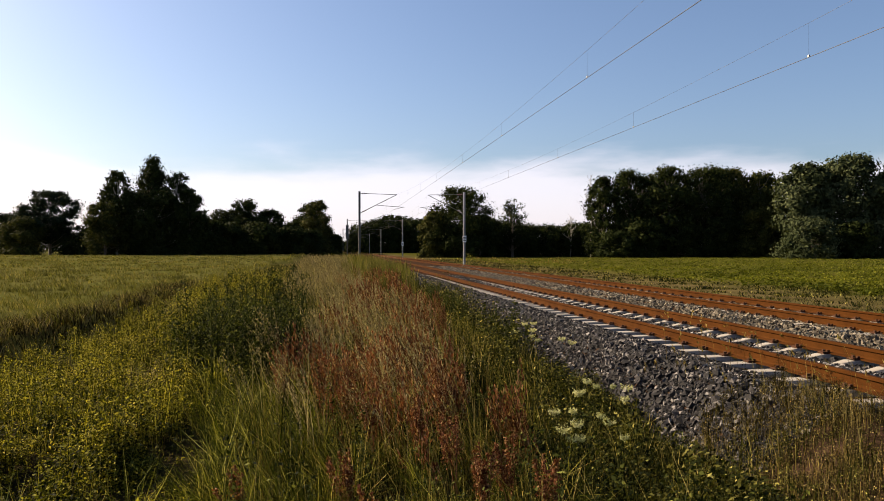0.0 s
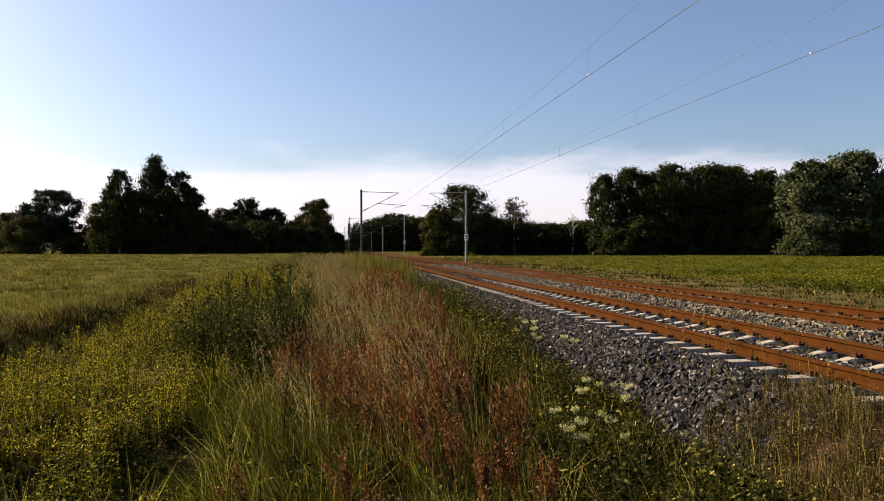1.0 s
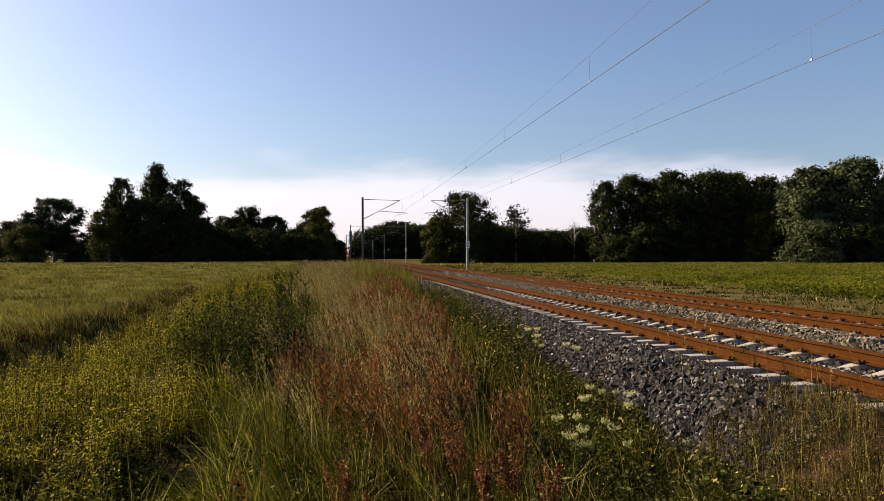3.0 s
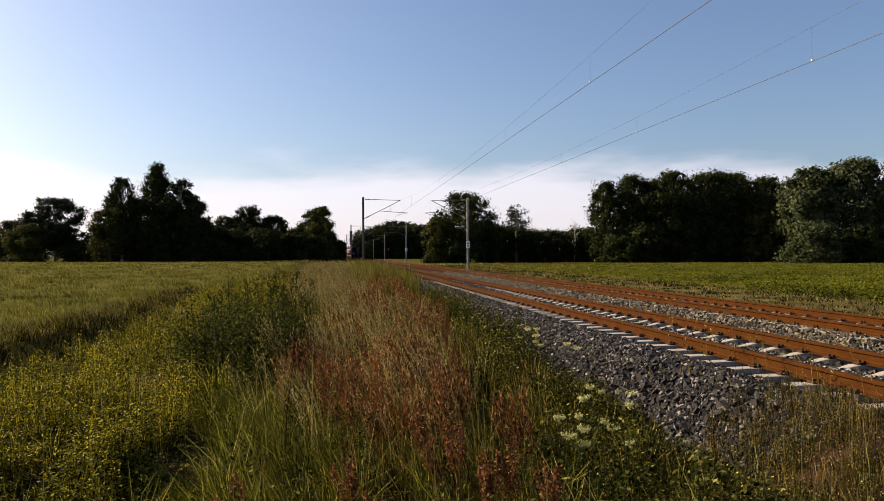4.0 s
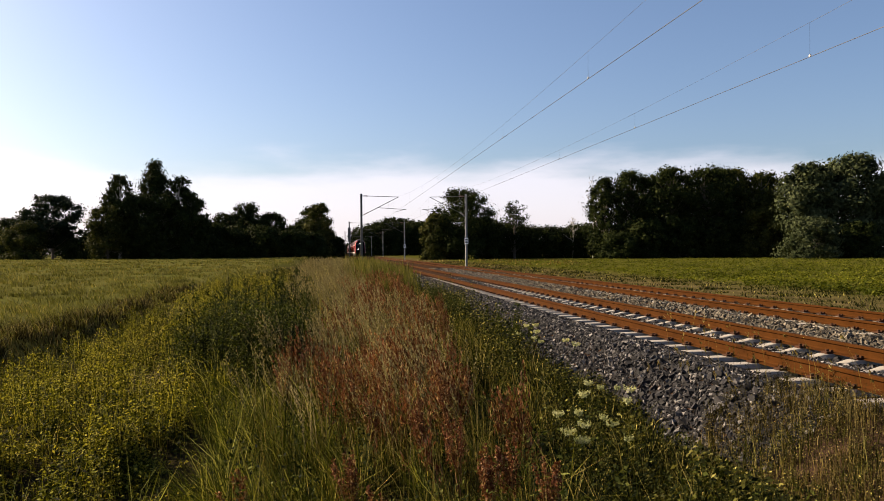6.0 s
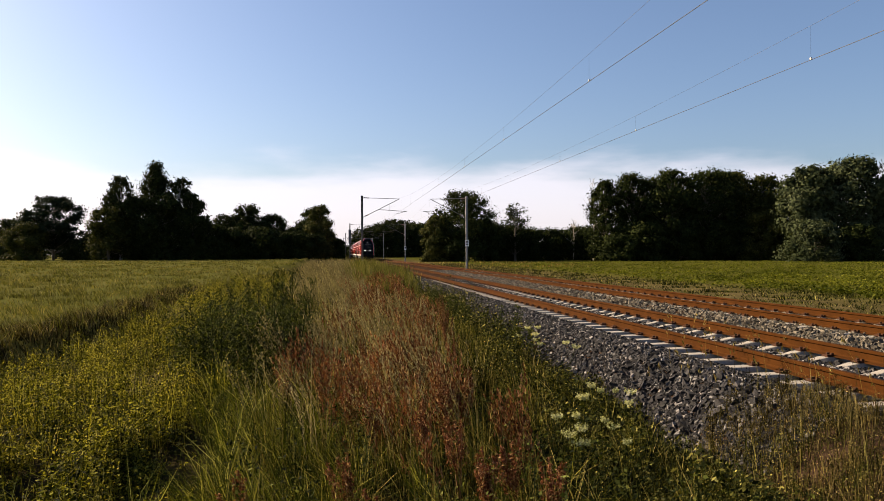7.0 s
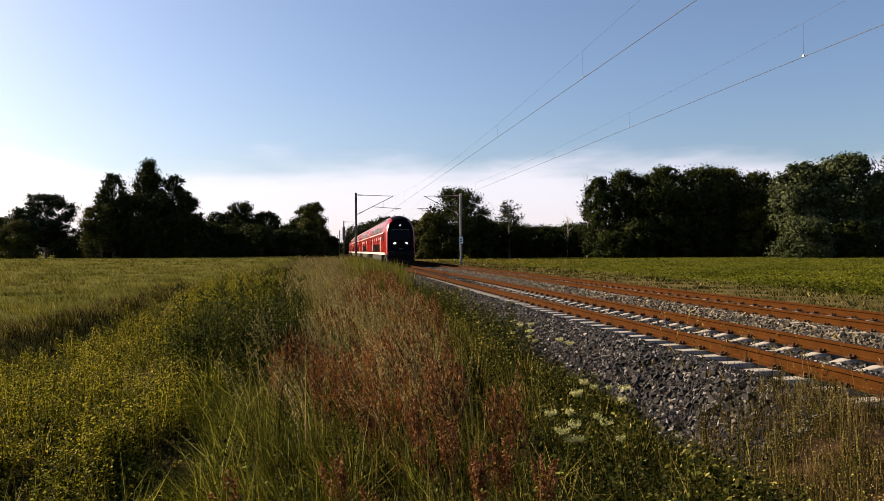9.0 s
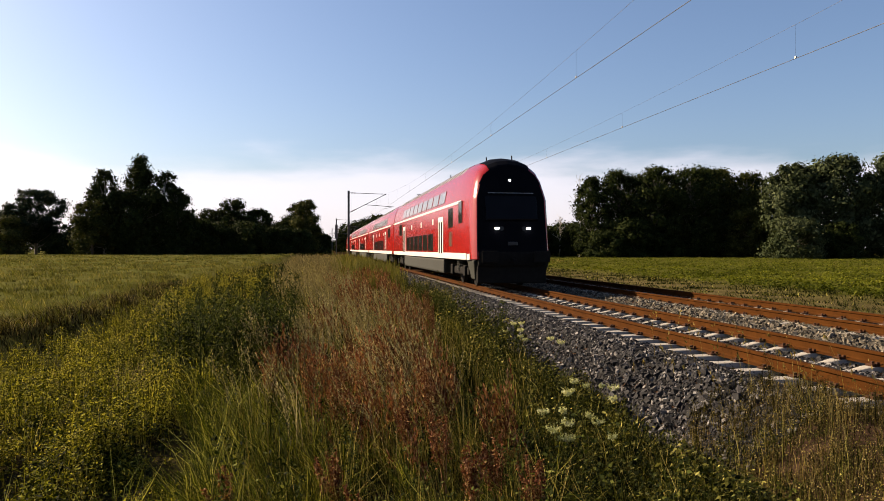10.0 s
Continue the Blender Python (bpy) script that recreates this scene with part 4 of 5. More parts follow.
for x, top in ((58.0, 5.0), (64.0, 7.5), (71.0, 7.0), (78.5, 8.0)):
    tree(x, 143, top, 9.0, M_LEAF, M_BARK, "dark undergrowth shrub below the trees", "shrub", base=0.0, cards=3500)
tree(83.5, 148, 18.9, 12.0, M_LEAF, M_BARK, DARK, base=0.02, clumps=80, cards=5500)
tree(91.5, 147, 18.3, 12.5, M_LEAF_SUNLIT, M_BARK, LIT, base=0.02, clumps=80, cards=5500)
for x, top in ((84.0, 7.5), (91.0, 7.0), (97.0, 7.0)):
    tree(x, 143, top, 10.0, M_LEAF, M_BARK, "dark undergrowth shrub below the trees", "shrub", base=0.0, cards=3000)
tree(87.0, 149, 19.0, 12.0, M_LEAF_SUNLIT, M_BARK, LIT, base=0.02, clumps=70, cards=5500)
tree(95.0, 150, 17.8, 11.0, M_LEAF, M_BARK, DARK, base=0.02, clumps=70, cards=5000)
tree(86.5, 138, 9.8, 9.4, M_LEAF_SUNLIT, M_BARK, LIT, base=0.0)
tree(88.8, 127, 17.6, 11.5, M_LEAF_WILLOW, M_BARK, "grey-green willow with drooping branches", "willow", base=0.02, clumps=90, cards=9500, size=0.44, droop=0.3)
tree(97.0, 125, 19.4, 13.5, M_LEAF_WILLOW, M_BARK, "grey-green willow with drooping branches", "willow", base=0.05, clumps=95, cards=9500, size=0.44, droop=0.3)
tree(107.5, 124, 19.2, 13.5, M_LEAF_WILLOW, M_BARK, "grey-green willow with drooping branches", "willow", base=0.02, clumps=90, cards=7500, size=0.44, droop=0.3)
tree(84.5, 119, 6.8, 9.0, M_LEAF_WILLOW, M_BARK, "low grey-green willow scrub", "shrub", base=0.0, cards=3500)
tree(93.0, 141, 6.5, 9.0, M_LEAF, M_BARK, "dark low scrub below the trees", "shrub", base=0.0, cards=2600)
for x in (-74, -83, -92):
    tree(x, 185, 7.0, 11.0, M_LEAF, M_BARK, "dense dark thicket below the trees", "shrub", base=0.0, cards=2600, size=0.42)
tree(92.5, 118, 6.0, 7.0, M_LEAF, M_BARK, "dark low scrub below the willow", "shrub", base=0.0, cards=3000)


# ---- grasses and weeds ----
def blade_np(x, y, z, h, w, lean, az):
    """Grass blades: upright strips that bend over to a point."""
    n = len(x)
    f = rng.uniform(0, np.pi, n)
    sx, sy = np.cos(f) * w / 2, np.sin(f) * w / 2
    lx, ly = np.cos(az) * lean * h, np.sin(az) * lean * h
    o = np.stack([x, y, z], -1)
    s = np.stack([sx, sy, 0 * sx], -1)
    m = o + np.stack([lx * 0.32, ly * 0.32, h * 0.55], -1)
    t = o + np.stack([lx, ly, h * np.sqrt(np.maximum(0.2, 1 - 0.5 * lean ** 2))], -1)
    V = np.stack([o - s, o + s, m - s * 0.8, m + s * 0.8, t], 1).reshape(-1, 3)
    k = np.arange(n)[:, None] * 5
    return V, k + np.array([[0, 1, 3, 2]]), k + np.array([[2, 3, 4]]), t


HOLLOWS = [(1.75, 8.6, 0.3, 1.1), (-3.35, 8.0, 0.35, 0.5), (-1.55, 6.8, 0.42, 1.4), (-2.75, 6.6, 0.3, 1.2), (0.45, 5.5, 0.22, 0.9), (1.0, 5.4, 0.28, 1.0), (-3.9, 10.6, 0.3, 0.5), (-2.9, 11.6, 0.3, 0.6), (-0.45, 11.2, 0.22, 0.7), (0.75, 10.5, 0.2, 0.4), (1.5, 9.6, 0.18, 0.6),
           (1.45, 7.0, 0.12, 0.5), (1.85, 6.3, 0.15, 0.5), (0.2, 7.0, 0.25, 0.25), (2.3, 8.6, 0.3, 0.5), (-0.2, 5.9, 0.3, 0.3), (-2.6, 6.4, 0.3, 0.3), (3.2, 7.4, 0.25, 0.6), (2.7, 7.2, 0.15, 0.4), (-4.6, 13.0, 0.4, 0.9), (-3.2, 14.5, 0.35, 0.8)]


def hollow(x, y):
    """1 in the open, falling to 0.25 in the hollows."""
    k = np.ones(len(x))
    for cx, cy, rx, ry in HOLLOWS:
        d = np.hypot((x - cx) / rx, (y - cy) / ry)
        k = np.minimum(k, 0.25 + 0.75 * step(0.7, 1.25, d))
    return k


def grow(name, label, category, mat, x, y, h, w, lean, wind=0.0, plume=0, plume_size=0.01, plume_len=0.22, plume_mat=None):
    """A stand of blades, with seed heads when plume is given."""
    z = ground_z(x, y)
    inside = (x > 3.7) & (x < 12.8)
    z = np.where(inside, np.maximum(z, bed_z(x, y)), z) - 0.02
    h = np.where((x > 0) & (x < 4.4), np.minimum(h, room(x, y) * rng.uniform(0.7, 1.05, len(x))), h)
    h = np.maximum(0.05, h * hollow(x, y))
    az = wind + rng.normal(0, 0.7, len(x))
    V, Q, T, tip = blade_np(x, y, z, h, w, lean, az)
    tagged(new(name, mesh_np(name, V, Q, T, mats=[mat])), label, category, kind="stuff")
    if plume:
        n = len(x)
        f = rng.uniform(0, 1, (n, plume))
        mid = np.stack([x + np.cos(az) * lean * h * 0.32, y + np.sin(az) * lean * h * 0.32, z + h * 0.55], -1)
        k = np.clip(plume_len / (h * 0.45), 0.1, 0.9)[:, None]
        P = tip[:, None] + (mid - tip)[:, None] * (f * k)[..., None]
        P = P + rng.normal(0, 1, P.shape) * (plume_size * (0.5 + 1.2 * f))[..., None] * (1, 1, 0.4)
        P = P.reshape(-1, 3)
        d = np.repeat((tip - mid) / np.linalg.norm(tip - mid, axis=1)[:, None], plume, 0) + rng.normal(0, 0.35, P.shape)
        d /= np.linalg.norm(d, axis=1)[:, None]
        b = np.cross(d, rng.normal(size=P.shape))
        b /= np.linalg.norm(b, axis=1)[:, None]
        dist = np.hypot(P[:, 0], P[:, 1])[:, None]
        ln, wd = plume_size * 1.7 * (1 + dist * 0.03), plume_size * 0.42 * (1 + dist * 0.06)
        V = np.stack([P - d * ln, P - b * wd, P + d * ln, P + b * wd], 1).reshape(-1, 3)
        tagged(new("seed_heads", mesh_np("seed_heads", V, np.arange(len(V)).reshape(-1, 4), mats=[plume_mat or mat])), "seed heads of the tall grass", "seed heads", kind="stuff")


def width_at(x, y, w, k=0.0007):
    return np.maximum(w, k * np.hypot(x, y))


def bank_edge(y):
    """Where the bank growth stops at the stones."""
    return 3.55 + 0.15 * np.sin(y * 0.8) + 0.75 * step(18, 40, y)


def tall_edge(y):
    """Where the tall grass gives way to lower weeds, towards the stones."""
    return np.interp(y, [3, 5, 9, 13.5, 24, 35, 60, 120], [1.0, 1.35, 2.0, 2.5, 2.9, 3.3, 3.6, 3.8])


def room(x, y):
    """The growth thins out in height towards the stones."""
    return np.maximum(0.25, 2.2 - 0.5 * x + 1.5 * step(18, 40, y))


def tall_start(y):
    return np.interp(y, [3, 12, 30, 120], [-0.55, -0.9, -1.1, -1.3])


def mounds(x, y, size, seed):
    """A slow uneven field, about -1 to 1: where growth is rank or thin."""
    k = 6.28 / size
    return (np.sin(x * k + seed + 0.9 * np.sin(y * k * 0.45 + seed)) * np.cos(y * k * 0.62 + 1.7 * seed) + 0.6 * np.sin(x * k * 1.9 - y * k * 1.3 + 3.1 * seed)) / 1.3


def tussocks(count, per, lo, hi, left, right, spread, size=1.7, seed=0.0, holes=-0.55, relief=0.28, splay=0.6):
    """Blades gathered in domed tufts between two edges: places, and each blade's vigour and lean."""
    cy = scatter_y(count, lo, hi)
    l, r = left(cy), right(cy)
    cx = l + (r - l) * rng.uniform(0, 1, count) + rng.normal(0, 0.22, count)
    wave = mounds(cx, cy, size, seed) + rng.normal(0, 0.15, count)
    cx, cy, wave = cx[wave > holes], cy[wave > holes], wave[wave > holes]
    count = len(cx)
    k = np.repeat(np.arange(count), per)
    dx, dy = rng.normal(0, 1, len(k)), rng.normal(0, 1, len(k))
    s = spread * (1 + cy[k] * 0.02) * rng.uniform(0.6, 1.4, count)[k]
    vigour = (rng.uniform(0.7, 1.1, count) * (0.9 + relief * wave))[k] * (0.55 + 0.5 * np.exp(-0.25 * (dx * dx + dy * dy)))
    wind = rng.normal(2.9, 0.6, count)[k]
    az = np.arctan2(np.sin(wind) + splay * 2 * dy, np.cos(wind) + splay * 2 * dx)
    return cx[k] + dx * s, np.maximum(cy[k] + dy * s, 2.4), vigour, az


def drifts(rows, per, spread):
    """Tufts gathered in oval drifts: rows of x, y, half width, half length, tufts."""
    cx, cy = [], []
    for x, y, rx, ry, n in rows:
        a, d = rng.uniform(0, 2 * np.pi, n), np.sqrt(rng.uniform(0, 1, n)) * (1 + rng.normal(0, 0.18, n))
        cx.append(x + np.cos(a) * d * rx)
        cy.append(y + np.sin(a) * d * ry)
    cx, cy = np.concatenate(cx), np.concatenate(cy)
    k = np.repeat(np.arange(len(cx)), per)
    s = spread * (1 + cy[k] * 0.02)
    x, y = cx[k] + rng.normal(0, 1, len(k)) * s, cy[k] + rng.normal(0, 1, len(k)) * s
    return x, np.maximum(y, 2.6), rng.uniform(0.75, 1.1, len(cx))[k], rng.normal(2.9, 0.6, len(cx))[k]


def build_growth():
    # low green grass under everything on the bank
    x, y, v, az = tussocks(2600, 32, 2.7, 70, lambda y: 0 * y - 5.2, bank_edge, 0.07, 0.9, 0.3, 0.0, 0.5)
    ok = x < bank_edge(y) + 0.1
    x, y, v, az = x[ok], y[ok], v[ok], az[ok]
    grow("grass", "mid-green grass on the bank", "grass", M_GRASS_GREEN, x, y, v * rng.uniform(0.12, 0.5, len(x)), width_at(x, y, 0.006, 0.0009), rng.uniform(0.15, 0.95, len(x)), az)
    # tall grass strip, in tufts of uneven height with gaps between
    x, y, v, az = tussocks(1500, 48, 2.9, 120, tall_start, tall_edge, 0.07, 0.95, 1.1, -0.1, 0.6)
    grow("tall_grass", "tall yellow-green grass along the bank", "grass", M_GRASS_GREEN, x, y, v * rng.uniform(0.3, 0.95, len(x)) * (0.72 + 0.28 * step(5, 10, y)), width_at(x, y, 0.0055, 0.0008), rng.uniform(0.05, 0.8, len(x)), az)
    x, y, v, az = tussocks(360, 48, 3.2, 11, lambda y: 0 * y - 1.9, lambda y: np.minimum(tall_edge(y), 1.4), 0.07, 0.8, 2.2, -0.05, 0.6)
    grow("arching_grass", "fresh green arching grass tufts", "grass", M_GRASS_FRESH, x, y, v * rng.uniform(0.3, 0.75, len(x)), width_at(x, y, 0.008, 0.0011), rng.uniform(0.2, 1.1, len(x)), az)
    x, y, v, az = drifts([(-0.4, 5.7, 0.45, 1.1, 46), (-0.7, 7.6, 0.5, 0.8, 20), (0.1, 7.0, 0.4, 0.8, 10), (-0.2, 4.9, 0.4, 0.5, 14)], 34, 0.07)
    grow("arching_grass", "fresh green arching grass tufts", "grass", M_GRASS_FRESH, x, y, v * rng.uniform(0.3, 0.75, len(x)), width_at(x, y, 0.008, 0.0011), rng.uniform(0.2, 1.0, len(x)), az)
    # straw-coloured stems, a few of them plumed
    x, y, v, az = tussocks(900, 13, 4.2, 130, tall_start, tall_edge, 0.06, 1.6, 2.6, -0.1)
    grow("dry_grass", "tall straw-coloured grass stems", "grass", M_GRASS_DRY, x, y, v * rng.uniform(0.6, 1.1, len(x)), width_at(x, y, 0.004, 0.00055), rng.uniform(0.04, 0.5, len(x)), az)
    x, y, v, az = drifts([(-0.35, 11.0, 0.45, 0.8, 26), (0.15, 12.6, 0.7, 1.2, 24), (0.75, 10.2, 0.25, 0.5, 8), (-0.6, 8.2, 0.3, 0.4, 4), (0.6, 8.6, 0.8, 1.0, 20), (0.3, 7.0, 0.8, 0.8, 9), (1.0, 12.5, 0.6, 1.2, 14), (1.5, 17, 0.8, 3, 22), (0.2, 18, 0.9, 3, 22), (0.0, 26, 1.3, 6, 60), (-0.2, 40, 1.6, 10, 90), (-0.4, 62, 2.0, 14, 90), (1.2, 11.4, 0.6, 1.2, 9)], 9, 0.07)
    grow("plumed_grass", "tall bleached grass with narrow pale plumes", "grass", M_PLUME, x, y, v * rng.uniform(0.9, 1.3, len(x)), width_at(x, y, 0.0068, 0.0009), rng.uniform(0.15, 0.5, len(x)), az, plume=14, plume_size=0.0085, plume_len=0.34)
    # red sorrel and grass in separate drifts
    x, y, v, az = drifts([(0.85, 9.4, 0.4, 0.5, 20), (1.3, 9.0, 0.25, 0.4, 8), (0.05, 9.2, 0.6, 0.7, 13), (-0.6, 9.9, 0.2, 0.3, 5), (1.2, 7.4, 0.1, 0.25, 6), (1.62, 6.2, 0.1, 0.25, 6), (0.9, 6.6, 0.6, 0.9, 6),
                          (1.3, 15.5, 0.8, 2.2, 17), (1.6, 21, 1.1, 4.0, 40), (1.1, 29, 1.2, 5.0, 32), (2.2, 30, 0.7, 5.0, 22), (0.4, 15, 0.6, 2.0, 8), (0.2, 7.4, 0.6, 0.6, 5)], 15, 0.06)
    grow("red_grass", "reddish-brown seeding sorrel among the grass", "grass", M_GRASS_RED, x, y, v * rng.uniform(0.6, 1.08, len(x)), width_at(x, y, 0.0045, 0.0006), rng.uniform(0.03, 0.35, len(x)), az, plume=20, plume_size=0.012, plume_len=0.36, plume_mat=M_GRASS_RED)
    # rank green growth further along the bank
    x, y, v, az = tussocks(520, 24, 27, 80, lambda y: 0 * y + 0.9, lambda y: 0 * y + 4.2, 0.1)
    ok = y > 10.0 * x - 0.5 + rng.normal(0, 2.5, len(x))
    x, y, v, az = x[ok], y[ok], v[ok], az[ok]
    grow("rank_grass", "rank grey-green growth beside the track", "grass", M_MEADOW, x, y, v * rng.uniform(0.85, 1.5, len(x)) * 0.95, width_at(x, y, 0.01, 0.001), rng.uniform(0.05, 0.5, len(x)), az)
    # short grass where the camera stands
    y = rng.uniform(-7, 3.2, 9000)
    x = rng.uniform(-9, 3.4, len(y))
    grow("trodden_grass", "short trodden grass on the bank", "grass", M_GRASS_GREEN, x, y, rng.uniform(0.05, 0.2, len(x)), np.full(len(x), 0.007), rng.uniform(0.2, 0.9, len(x)), 2.9)
    # left meadow
    x, y, v, az = tussocks(4500, 16, 7, 165, lambda y: -6 - y * 0.62, lambda y: 0 * y - 6.0, 0.14, 3.0, 0.5, -2.0, 0.2)
    grow("meadow_grass", "short olive meadow grass", "grass", M_MEADOW, x, y, np.where(x > -7.2, 1.5, 0.9) * v * rng.uniform(0.16, 0.4, len(x)), width_at(x, y, 0.007, 0.001), rng.uniform(0.3, 1.0, len(x)), az)
    # edge row in a darker brown, painting the shaded step of the meadow
    x, y, v, az = tussocks(700, 18, 9, 34, lambda y: 0 * y - 6.9, lambda y: 0 * y - 5.85, 0.08, 1.2, 0.9, -1.2, 0.3)
    grow("meadow_edge_shade_grass", "rank grass at the meadow's edge, coloured olive-brown for its shade", "grass", M_WEED_BROWN, x, y, v * rng.uniform(0.15, 0.45, len(x)), width_at(x, y, 0.006, 0.0009), rng.uniform(0.2, 0.9, len(x)), az)
    # rough dry verge beyond the tracks, then the green field
    x, y, v, az = tussocks(1500, 14, 12, 120, lambda y: 0 * y + 12.9, lambda y: 0 * y + 20.5, 0.12)
    grow("verge_grass", "rough olive grass beside the far track", "grass", M_WEED_OLIVE, x, y, v * rng.uniform(0.06, 0.22, len(x)), width_at(x, y, 0.008, 0.0011), rng.uniform(0.3, 0.95, len(x)), az)
    x, y, v, az = tussocks(90, 10, 85, 140, lambda y: 0 * y + 15, lambda y: 0.3 * y + 4, 0.25)
    grow("far_tufts", "tall pale weeds at the far field edge", "weeds", M_GRASS_DRY, x, y, v * rng.uniform(0.15, 0.5, len(x)), width_at(x, y, 0.03, 0.0011), rng.uniform(0.1, 0.4, len(x)), az)


build_growth()


def herb_leaves(x, y, z, h, leaves, size, spread, low=0.1, up=1.0):
    """Stems with leaves all the way up: arrays of blades and leaf cards."""
    n = len(x)
    V, Q, T, tip = blade_np(x, y, z, h, np.full(n, 0.008), rng.uniform(0, 0.25, n), rng.uniform(0, 6.3, n))
    f = rng.uniform(low, up, (n, leaves))
    base = np.stack([x, y, z], -1)
    P = base[:, None] + (tip - base)[:, None] * f[..., None]
    P = P + rng.normal(0, 1, P.shape) * (spread * (1.15 - 0.8 * f))[..., None] * (1, 1, 0.35)
    sky_way = np.tile([-0.35, 0.2, 0.9], (n * leaves, 1)) + rng.normal(0, 0.35, (n * leaves, 3))
    L, LQ = leaf_cards(P.reshape(-1, 3), rng.uniform(0.5, 1.3, n * leaves) * size, sky_way)
    k = len(V)
    return np.concatenate([V, L]), np.concatenate([Q, LQ + k]), T, P


def herbs(name, label, category, mat, x, y, h, leaves, size, spread, low=0.1, up=1.0):
    z = ground_z(x, y)
    z = np.where((x > 3.7) & (x < 12.8), np.maximum(z, bed_z(x, y)), z) - 0.02
    h = h * hollow(x, y)
    keep = h > 0.06
    x, y, z, h = x[keep], y[keep], z[keep], h[keep]
    V, Q, T, _ = herb_leaves(x, y, z, h, leaves, size, spread, low, up)
    tagged(new(name, mesh_np(name, V, Q, T, mats=[mat])), label, category, kind="stuff")


def build_weeds():
    # yellow-green leafy weeds between bank and meadow
    x, y, v, _ = tussocks(640, 26, 6.6, 40, lambda y: 0 * y - 5.3, lambda y: -1.6 - 0.02 * y, 0.14, 1.15, 5.3, -0.1, 0.6)
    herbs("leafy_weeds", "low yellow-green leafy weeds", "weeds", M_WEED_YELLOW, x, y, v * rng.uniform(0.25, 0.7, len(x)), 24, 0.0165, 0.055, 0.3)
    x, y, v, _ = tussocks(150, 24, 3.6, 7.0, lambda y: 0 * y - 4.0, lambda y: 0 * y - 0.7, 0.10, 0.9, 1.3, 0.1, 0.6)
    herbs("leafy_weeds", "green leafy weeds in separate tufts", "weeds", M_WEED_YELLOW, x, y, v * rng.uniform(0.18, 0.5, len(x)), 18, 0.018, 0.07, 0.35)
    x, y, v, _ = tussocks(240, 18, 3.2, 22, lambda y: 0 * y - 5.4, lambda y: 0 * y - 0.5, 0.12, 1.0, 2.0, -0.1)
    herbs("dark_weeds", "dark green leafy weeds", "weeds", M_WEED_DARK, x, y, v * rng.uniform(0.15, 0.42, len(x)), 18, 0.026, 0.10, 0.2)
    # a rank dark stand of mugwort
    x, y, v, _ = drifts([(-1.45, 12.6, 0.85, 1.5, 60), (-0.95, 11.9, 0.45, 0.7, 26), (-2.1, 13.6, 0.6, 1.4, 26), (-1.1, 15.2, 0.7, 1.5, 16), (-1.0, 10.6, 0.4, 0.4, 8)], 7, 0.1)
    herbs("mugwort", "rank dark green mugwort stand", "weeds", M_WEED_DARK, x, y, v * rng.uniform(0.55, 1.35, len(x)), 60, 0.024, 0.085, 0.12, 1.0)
    # a faded grey-lilac patch among the weeds
    x, y, v, _ = drifts([(-2.55, 10.6, 0.32, 0.4, 14), (-4.6, 22.0, 0.5, 1.0, 10)], 6, 0.07)
    herbs("faded_weeds", "faded grey seeding weeds", "weeds", M_PLUME, x, y, v * rng.uniform(0.3, 0.55, len(x)), 14, 0.012, 0.05, 0.4)
    # leafy plants standing among the tall grass
    x, y, v, _ = tussocks(300, 6, 3.6, 30, lambda y: tall_start(y) - 0.2, lambda y: tall_edge(y) + 0.2, 0.09, 1.4, 3.3, -0.2, 0.4)
    h = np.minimum(room(x, y), v * rng.uniform(0.4, 0.9, len(x)))
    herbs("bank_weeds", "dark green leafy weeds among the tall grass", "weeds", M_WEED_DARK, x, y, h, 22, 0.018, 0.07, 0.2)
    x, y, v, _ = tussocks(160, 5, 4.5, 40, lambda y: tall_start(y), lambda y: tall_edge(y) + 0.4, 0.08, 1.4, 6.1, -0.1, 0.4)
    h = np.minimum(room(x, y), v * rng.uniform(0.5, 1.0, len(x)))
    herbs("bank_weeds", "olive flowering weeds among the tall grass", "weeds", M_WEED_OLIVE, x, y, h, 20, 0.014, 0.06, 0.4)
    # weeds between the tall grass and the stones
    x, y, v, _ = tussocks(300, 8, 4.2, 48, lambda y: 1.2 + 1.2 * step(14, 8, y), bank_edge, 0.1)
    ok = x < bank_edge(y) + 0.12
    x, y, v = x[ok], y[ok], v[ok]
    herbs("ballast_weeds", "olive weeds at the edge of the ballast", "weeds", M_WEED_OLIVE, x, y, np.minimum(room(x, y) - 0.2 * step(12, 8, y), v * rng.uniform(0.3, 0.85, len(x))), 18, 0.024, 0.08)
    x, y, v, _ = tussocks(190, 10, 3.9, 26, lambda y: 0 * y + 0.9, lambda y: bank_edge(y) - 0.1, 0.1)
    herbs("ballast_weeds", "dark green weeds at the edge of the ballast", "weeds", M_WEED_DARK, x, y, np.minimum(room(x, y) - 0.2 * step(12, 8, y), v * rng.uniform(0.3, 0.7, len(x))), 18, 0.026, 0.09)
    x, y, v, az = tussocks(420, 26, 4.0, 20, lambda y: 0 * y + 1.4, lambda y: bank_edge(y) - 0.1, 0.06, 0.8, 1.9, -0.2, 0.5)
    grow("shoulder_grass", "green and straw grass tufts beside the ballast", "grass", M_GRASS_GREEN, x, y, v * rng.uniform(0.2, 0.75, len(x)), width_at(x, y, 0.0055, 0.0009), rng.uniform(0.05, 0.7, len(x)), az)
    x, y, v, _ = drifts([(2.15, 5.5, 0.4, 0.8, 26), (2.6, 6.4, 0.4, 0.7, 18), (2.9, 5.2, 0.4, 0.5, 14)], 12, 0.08)
